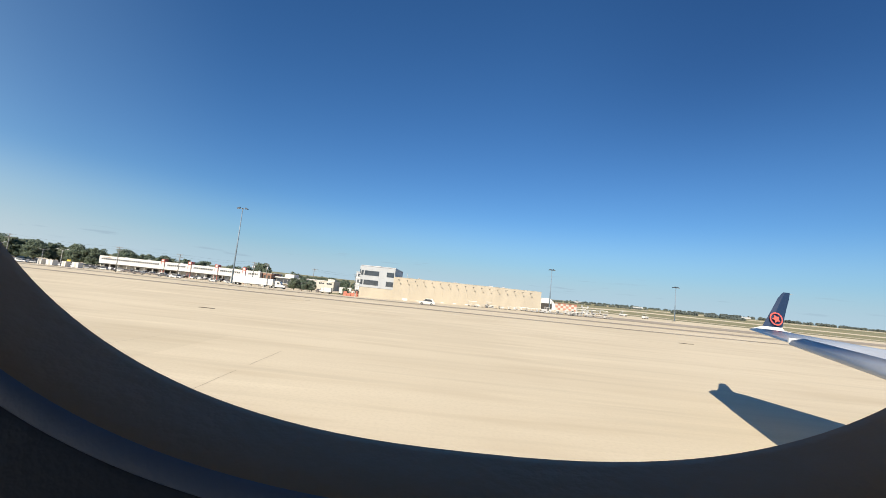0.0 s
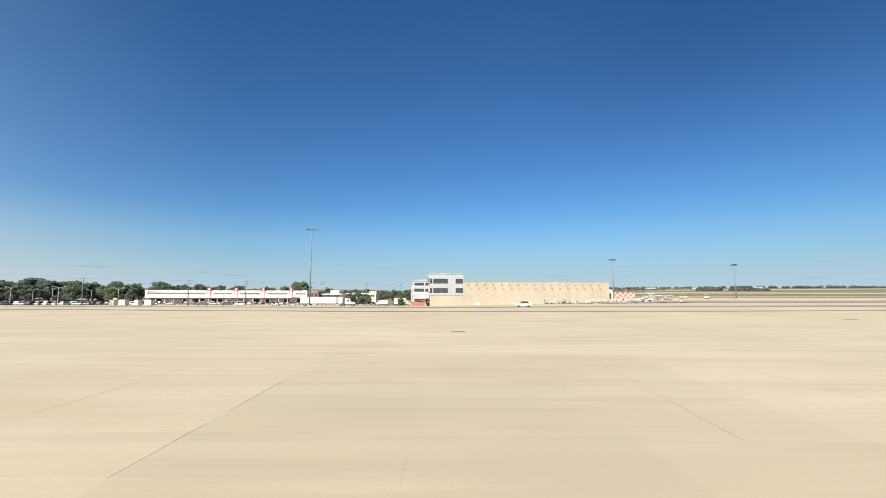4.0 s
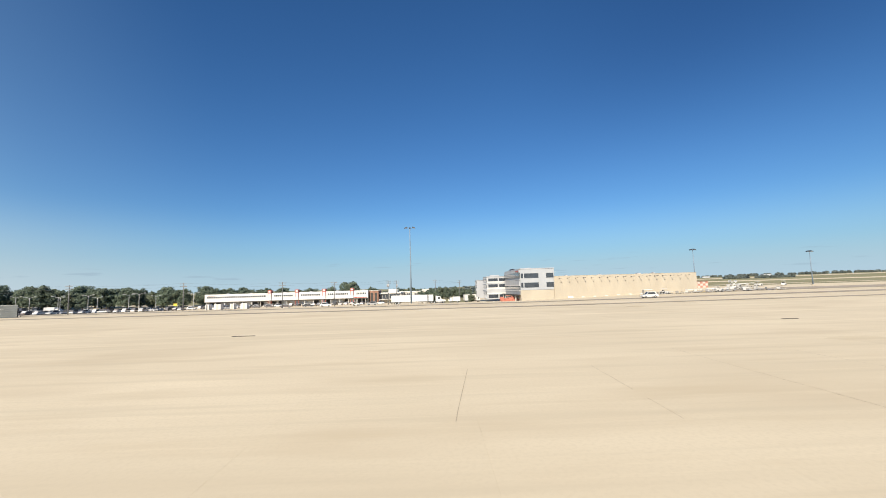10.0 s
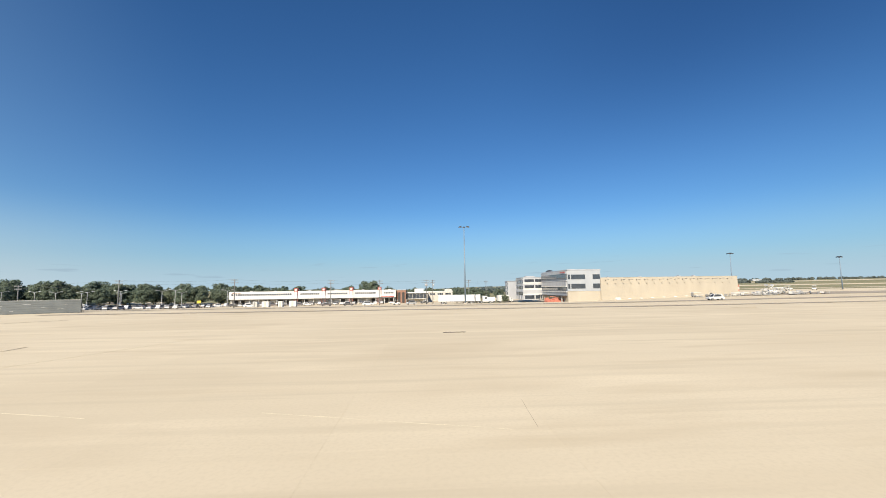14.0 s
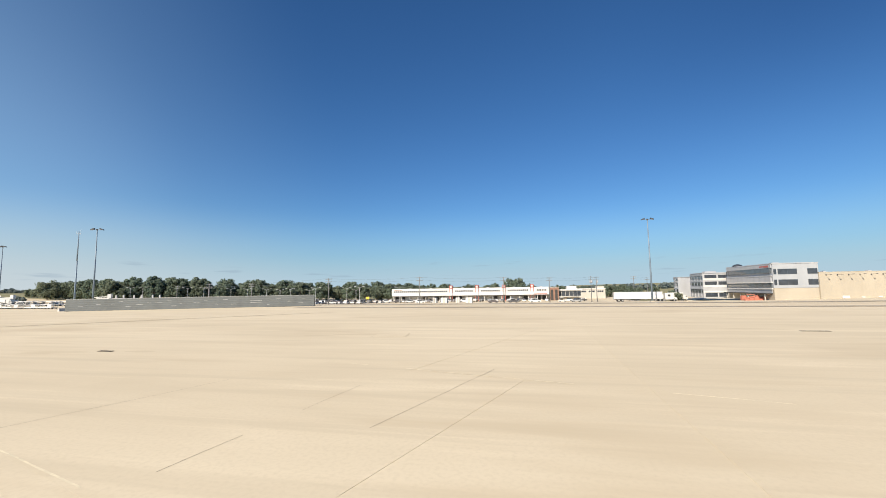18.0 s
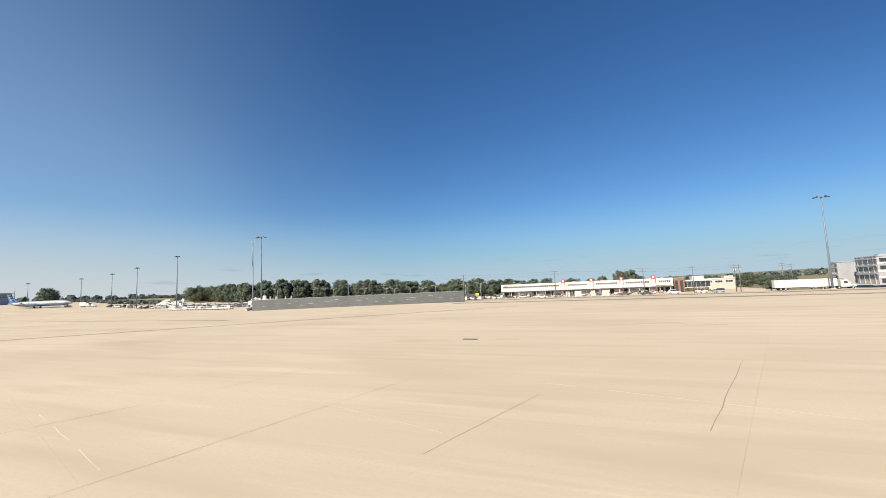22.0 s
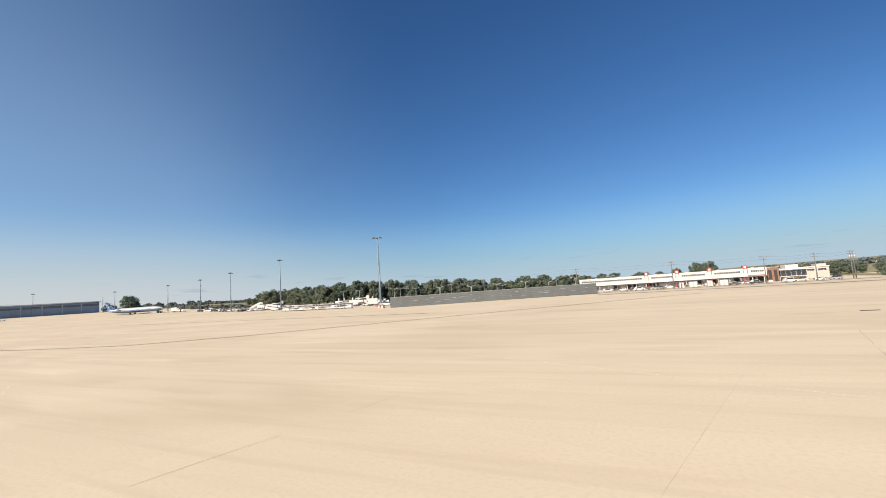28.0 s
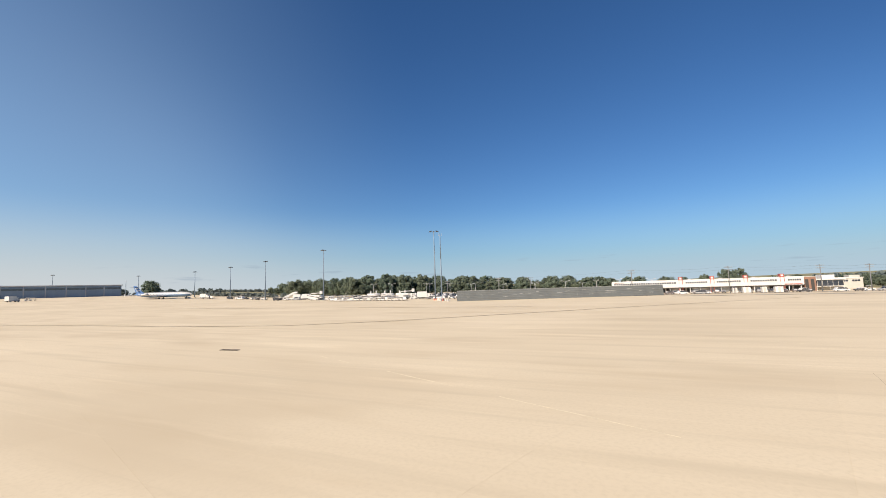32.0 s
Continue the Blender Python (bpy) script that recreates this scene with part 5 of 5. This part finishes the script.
woodland("far_woodland", [(244, 428), (268, 432)], 12, 4.2, 5.6, 1.3, "dark clump of trees across the grass field", 1.0)
woodland("far_woodland", [(284, 432), (322, 436)], 12, 3.4, 4.8, 1.3, "dark clump of trees across the grass field", 1.0)
woodland("far_woodland", [(560, 960), (900, 900), (1350, 760)], 90, 2.6, 5.2, 3.2, "distant dark wooded rise beyond the airfield", 2.2)
woodland("far_woodland", [(330, 1010), (560, 960)], 90, 1.6, 3.2, 3.2, "distant dark green belt of trees beyond the airfield", 2.2)
woodland("far_woodland", [(70, 480), (330, 640)], 40, 1.4, 2.4, 3.2, "low distant hedge beyond the grass field", 0.9)
woodland("far_woodland", [(-190, 370), (-90, 380), (60, 470)], 50, 4.5, 7, 5, "low distant trees behind the office", 1.5)
woodland("far_woodland", [(-760, 340), (-640, 310), (-520, 268), (-430, 228)], 26, 2.2, 3.6, 3.0, "low distant trees behind the masts", 1.4)
woodland("far_woodland", [(-900, 20), (-800, 180), (-700, 330)], 40, 5, 8, 6, "distant trees behind the blue hangar", 2.0)


woodland("scrub", [(-660, 222), (-545, 194), (-455, 172), (-392, 170)], 8, 1.8, 2.9, 2.0, "low dark scrub behind the far masts", 0.9)


# ---- airfield beyond the grass ----
for x, y, w, h in ((420, 900, 20, 2.4), (505, 870, 14, 2.2), (620, 850, 16, 3), (300, 930, 16, 2.2)):
    b = thing("airfield_building", x, y, -20, "small pale building far across the airfield", "building", "far airfield buildings")
    part("wall", Mesh().box(0, 0, 0, w, 10, h), GREY_PANEL, b)
    part("roof", Mesh().slab(-0.4, -0.4, h, w + 0.4, 10.4, h + 0.6, 0.1), ROOF, b)
strip("runway", [(40, 245), (300, 247), (700, 250)], 22.0, CONCRETE, "pale concrete taxiway between strips of grass", 0.08, "taxiway", 10)

# ---- apron furniture ----
for x, y, a, k in ((-24.8, 44.6, 0, 0.7), (-83.8, 43.6, 0, 1), (-141.4, 25.1, 0, 0.55), (-208.6, -10.4, 8, 0.75), (39.6, 66.2, 0, 1)):
    d = thing("drain", x, y, a, "dark iron trench drain grate set in the apron", "drain", "apron drains", z=0.022)
    d.scale = (k, 0.42, 1)
    part("frame", Mesh().box(-1.15, -0.45, 0, 1.15, -0.34, 0.03).box(-1.15, 0.34, 0, 1.15, 0.45, 0.03).box(-1.15, -0.34, 0, -1.05, 0.34, 0.03).box(1.05, -0.34, 0, 1.15, 0.34, 0.03), IRON, d)
    # thin dark plate stands for the shade below the grate
    part("pit", Mesh().box(-1.05, -0.34, 0, 1.05, 0.34, 0.006), DARK, d)
    for i in range(14):
        part("bar", Mesh().box(-1.03 + i * 0.15, -0.34, 0.006, -0.98 + i * 0.15, 0.34, 0.024), IRON, d)
for x, y, a in ((-122.4, 37.4, 10), (-26, 77, 0)):
    d = thing("utility_cover", x, y, a, "pale square concrete cover with a dark edge", "cover", "", "", z=0.022)
    part("lid", Mesh().slab(-1.6, -1.3, 0, 1.6, 1.3, 0.012, 0.004), SLAB, d)
    part("rim", Mesh().box(-1.66, -1.36, 0, 1.66, -1.3, 0.01).box(-1.66, 1.3, 0, 1.66, 1.36, 0.01).box(-1.66, -1.3, 0, -1.6, 1.3, 0.01).box(1.6, -1.3, 0, 1.66, 1.3, 0.01), SEALANT, d)
for x, y, w, d, a in ((-87.5, 45.6, 6, 1.0, -8), (-145.5, 24.2, 6, 1.3, 10), (-33, 29.5, 5, 2.2, 0), (-27.5, 44.2, 4, 0.8, 0), (-138.4, 25.4, 3, 1.0, 0), (-125.4, 38.0, 7, 1.6, 10), (-129.5, 36.8, 4, 1.0, 10)):
    m = Mesh()
    n = 22
    m.add([(0, 0, 0.001)] + [(w / 2 * math.cos(k * 6.283 / n) * rnd.uniform(0.75, 1.05), d / 2 * math.sin(k * 6.283 / n) * rnd.uniform(0.7, 1.05), 0.0) for k in range(n)],
          [(0, k + 1, (k + 1) % n + 1) for k in range(n)])
    s = part("stain", m, STAIN)
    s.matrix_basis = pose(x, y, 0.0115, 0, 0, a)
    tagged(s, "brownish oil stain on the concrete", "stain", "", "structure")


# ---- the airliner at the start of the ride, wing and cabin window ----
def own_aircraft():
    a = thing("airliner", 0, 0, 0, "airliner with a light grey wing and a navy winglet", "airliner", z=0)
    part("fuselage", Mesh().loft([[(x, -2.0 + r * math.cos(k * 0.5236), 2.45 + r * math.sin(k * 0.5236)) for k in range(12)] for x, r in ((-5.0, 0.3), (-4.2, 0.95), (-2, 1.3), (18, 1.3), (25, 0.9), (29, 0.3))]), WING_GREY, a, "", True)
    for x, y in ((-3.0, -2.0), (11.5, -3.4), (11.5, -0.6)):
        g = part("gear_leg", Mesh().tube((x, y, 0.5), (x, y, 2.0), 0.12, 0.12, 8), STEEL, a)
        part("tyre", Mesh().tube((x, y - 0.2, 0.5), (x, y + 0.2, 0.5), 0.5, 0.5, 14), TYRE, g)

    def section(y, le, te, z, thick):
        c = te - le
        up = [(0, 0), (0.04, 0.45), (0.15, 0.85), (0.35, 1.0), (0.65, 0.7), (1.0, 0.06)]
        low = [(1.0, -0.04), (0.65, -0.25), (0.35, -0.45), (0.12, -0.4), (0.03, -0.22)]
        return [(le + c * u, y, z + thick * v) for u, v in up + low]

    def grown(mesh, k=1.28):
        """The wing scaled up about the eye point, to fit the camera's view."""
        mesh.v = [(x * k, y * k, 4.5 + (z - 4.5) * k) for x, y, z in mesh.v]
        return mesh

    stations = ((-1.2, 5.3, 16.3, 3.10, 0.42), (5.0, 7.7, 15.4, 3.52, 0.30), (11.0, 9.9, 14.7, 3.92, 0.19), (15.7, 11.75, 13.6, 4.22, 0.08))
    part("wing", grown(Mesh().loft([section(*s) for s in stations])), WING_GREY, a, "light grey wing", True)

    def slat(y0, y1, le0, le1, z0, z1, t0, t1):
        ring = lambda y, le, z, t: [(le - 0.03, y, z - 0.02), (le + 0.05, y, z + t * 0.55), (le + 0.42, y, z + t * 0.98 + 0.015), (le + 0.42, y, z + t * 0.85), (le + 0.1, y, z - t * 0.4), (le + 0.02, y, z - t * 0.3)]
        return Mesh().loft([ring(y0, le0, z0, t0), ring(y1, le1, z1, t1)])

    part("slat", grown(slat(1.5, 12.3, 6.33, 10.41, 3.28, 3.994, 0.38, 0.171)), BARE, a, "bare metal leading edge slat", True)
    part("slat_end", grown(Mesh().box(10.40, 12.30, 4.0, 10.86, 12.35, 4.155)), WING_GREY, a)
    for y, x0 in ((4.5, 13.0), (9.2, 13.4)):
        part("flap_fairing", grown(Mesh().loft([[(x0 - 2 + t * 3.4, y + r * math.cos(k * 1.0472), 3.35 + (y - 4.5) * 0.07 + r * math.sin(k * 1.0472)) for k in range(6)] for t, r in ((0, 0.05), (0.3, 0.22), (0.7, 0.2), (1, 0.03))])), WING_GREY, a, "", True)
    ring = lambda x0, x1, y, z, t: [(x0, y, z), (x0 + (x1 - x0) * 0.3, y - t, z), (x1, y, z), (x0 + (x1 - x0) * 0.3, y + t, z)]
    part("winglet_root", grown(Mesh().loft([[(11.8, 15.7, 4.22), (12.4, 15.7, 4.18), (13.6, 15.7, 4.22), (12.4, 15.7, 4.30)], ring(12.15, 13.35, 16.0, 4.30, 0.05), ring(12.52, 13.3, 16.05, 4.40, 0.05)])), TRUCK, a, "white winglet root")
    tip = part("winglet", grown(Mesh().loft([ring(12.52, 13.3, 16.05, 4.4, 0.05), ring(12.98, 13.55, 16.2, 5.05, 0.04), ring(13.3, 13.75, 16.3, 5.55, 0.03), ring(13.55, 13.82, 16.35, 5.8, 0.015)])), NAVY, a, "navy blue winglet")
    disc = lambda r, n: [(r * math.cos(k * 6.283 / n), r * math.sin(k * 6.283 / n)) for k in range(n)]
    cx, cz, y = 13.02, 4.72, 16.05
    m = Mesh()
    o, i = disc(0.25, 24), disc(0.205, 24)
    m.add([(cx + u, y - 0.05 + v * 0.22, cz + v) for u, v in o] + [(cx + u, y - 0.05 + v * 0.22, cz + v) for u, v in i], [(k, (k + 1) % 24, 24 + (k + 1) % 24, 24 + k) for k in range(24)])
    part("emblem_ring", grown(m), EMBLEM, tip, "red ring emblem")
    star = [((0.16 if k % 2 else 0.09) * math.cos(k * 0.6283), (0.16 if k % 2 else 0.09) * math.sin(k * 0.6283)) for k in range(10)]
    m = Mesh()
    m.add([(cx, y - 0.05, cz)] + [(cx + u, y - 0.05 + v * 0.22, cz + v) for u, v in star], [(0, k + 1, (k + 1) % 10 + 1) for k in range(10)])
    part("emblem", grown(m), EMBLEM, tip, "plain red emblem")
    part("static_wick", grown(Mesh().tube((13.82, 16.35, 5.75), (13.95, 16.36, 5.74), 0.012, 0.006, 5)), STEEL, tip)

    # the cabin window surround
    n = 180
    rounded = lambda v: math.copysign(abs(v) ** 0.8, v)
    oval = lambda ax, az, y: [(0.015 + ax * rounded(math.cos(k * 6.2832 / n)), y, 4.6512 + az * rounded(math.sin(k * 6.2832 / n))) for k in range(n)]
    m = Mesh()
    lip = Mesh().loft([oval(0.2065, 0.2014, 0.1315), oval(0.204, 0.199, 0.13), oval(0.2045, 0.1995, 0.127), oval(0.2055, 0.2005, 0.121), oval(0.2070, 0.2019, 0.114), oval(0.2090, 0.2039, 0.108), oval(0.2105, 0.2053, 0.106)], False)
    m.loft([oval(0.2170, 0.2117, 0.1055), oval(0.2185, 0.2131, 0.1045), oval(0.24, 0.235, 0.1035), oval(0.30, 0.30, 0.102), oval(0.30, 0.30, 0.16), oval(0.2065, 0.2014, 0.1315)], False)
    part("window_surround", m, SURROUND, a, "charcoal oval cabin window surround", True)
    part("inner_lip", lip, LIP_LIT, a, "rounded lip of the window with cabin light in its colour", True)
    part("trim_ring", Mesh().loft([oval(0.2105, 0.2053, 0.106), oval(0.2112, 0.2060, 0.1052), oval(0.2163, 0.2110, 0.1048), oval(0.2170, 0.2117, 0.1055)], False), RING_GLEAM, a, "blue-grey painted reflection round the window", True)
    # unseen panels added behind the eye to keep sun off the surround
    part("cabin_wall", Mesh().box(-1.1, -0.76, 3.2, 1.1, -0.70, 5.6), SURROUND, a, "unseen panel that blocks the sun")
    part("cabin_ceiling", Mesh().slab(-1.1, -0.76, 5.6, 1.1, 0.16, 5.66, 0.02), SURROUND, a, "unseen top panel that blocks the sun")
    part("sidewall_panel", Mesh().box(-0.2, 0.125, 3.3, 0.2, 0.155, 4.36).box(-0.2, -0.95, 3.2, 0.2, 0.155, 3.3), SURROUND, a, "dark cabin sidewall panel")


own_aircraft()


# ---- apron slabs, seams ----
SX, SY, SU = 6.93, 7.6, 6.35
slab_a = Mesh().slab(0.001, 0.001, -0.02, SX - 0.001, SY - 0.001, 0.009, 0.0005)
slab_b = Mesh().slab(0.001, 0.001, -0.02, SU - 0.001, SY - 0.001, 0.009, 0.0005)
new_slab, mid_slab, old_slab, turned_slab = slab_a.data("slab", SLAB), slab_a.data("slab", MID_SLAB), slab_a.data("slab", OLD_SLAB), slab_b.data("slab", SLAB)
apron = thing("apron_paving", 0, 0, 0, "tan concrete apron slabs with thin dark joints", "paving", "", "structure", z=0)
for i in range(-10, 9):
    for j in range(7):
        x, y = -34.5 + i * SX, 5.2 + j * SY
        age = (old_slab if x < -25 and j < 2 else mid_slab) if -35 < x < -18 and j < 3 else new_slab
        piece("slab", age, apron, pose(x, y, 0))
ca, sa = math.cos(radians(17)), math.sin(radians(17))
for i in range(0, 22):
    for j in range(-12, 8):
        u, v = -110.2 - (i + 1) * SU, -20.7 + j * SY
        x, y = u * ca + v * sa, v * ca - u * sa
        cx, cy = (u + SU / 2) * ca + (v + SY / 2) * sa, (v + SY / 2) * ca - (u + SU / 2) * sa
        ahead = cy - (-3 + (cx + 115) * 0.46)
        if -235 < cx < -111.5 and 4 < ahead < 56:
            piece("slab", turned_slab, apron, pose(x, y, 0, 0, 0, -17))
bed = Mesh()
bed.box(-103.7, 5.3, -0.03, 27.7, 58.3, 0.005)
tagged(part("joint_bed", bed, BED), "dark sealant under the slab joints", "sealant", "", "structure")


# ---- joints that stand out: dark open ones across the way of travel, pale ones along it
def open_joint(x0, y0, x1, y1, width, mat, label, whole=0.84, jitter=0.03):
    n = max(2, int(math.hypot(x1 - x0, y1 - y0) / 1.3))
    nx, ny = -(y1 - y0) / math.hypot(x1 - x0, y1 - y0), (x1 - x0) / math.hypot(x1 - x0, y1 - y0)
    spots = [rnd.uniform(-jitter, jitter) for _ in range(n + 1)]
    for k in range(n):
        if rnd.random() < whole:
            (f, p), (g, q) = (k / n, spots[k]), ((k + 1) / n, spots[k + 1])
            strip("crack_seal", [(x0 + (x1 - x0) * f + nx * p, y0 + (y1 - y0) * f + ny * p), (x0 + (x1 - x0) * g + nx * q, y0 + (y1 - y0) * g + ny * q)],
                  width * rnd.uniform(0.7, 1.25), mat, label, 0.013, "crack", 50)


for x0, y0, x1, y1, w in ((-17.5, 12, -16.6, 27, 0.022), (-8.4, 9, -8.9, 24.5, 0.026), (-41.6, 10.5, -41.3, 27, 0.020), (-34.6, 9.5, -34.5, 20.5, 0.026), (-48.4, 11, -47.8, 27.5, 0.018), (-55.6, 12, -55.1, 22.5, 0.018),
                          (-63.3, 11, -61.9, 22.5, 0.024), (-83.5, 13, -83.1, 18, 0.016), (-113.9, 12, -110.5, 23.5, 0.028),
                          (-127.6, 6, -124, 17.8, 0.028), (-118.0, 8, -116.7, 17.5, 0.022), (-152.2, -5.2, -149.6, 1.8, 0.028), (-149.6, 1.8, -146.9, 12, 0.022), (-135.0, 2.2, -133.0, 9, 0.022),
                          (-142.5, -2.8, -139, 13.5, 0.014), (-171.8, -17.5, -169.4, -8, 0.015)):
    open_joint(x0, y0, x1, y1, w, CRACK, "thin dark open joint in the concrete")
for x0, y0, x1, y1, w in ((-93, 17.2, -84.2, 14.6, 0.05), (-121, 23.2, -98, 16.8, 0.07), (-133, 10.9, -119, 7.0, 0.06), (-152, 1.4, -143, -1.2, 0.035), (-142.5, 6.1, -135.1, 3.8, 0.035), (-174.6, 4.2, -152.8, -5.6, 0.06), (-199, -10.8, -178, -19.6, 0.07)):
    open_joint(x0, y0, x1, y1, w, PALE_JOINT, "pale joint line along the apron", 0.8)
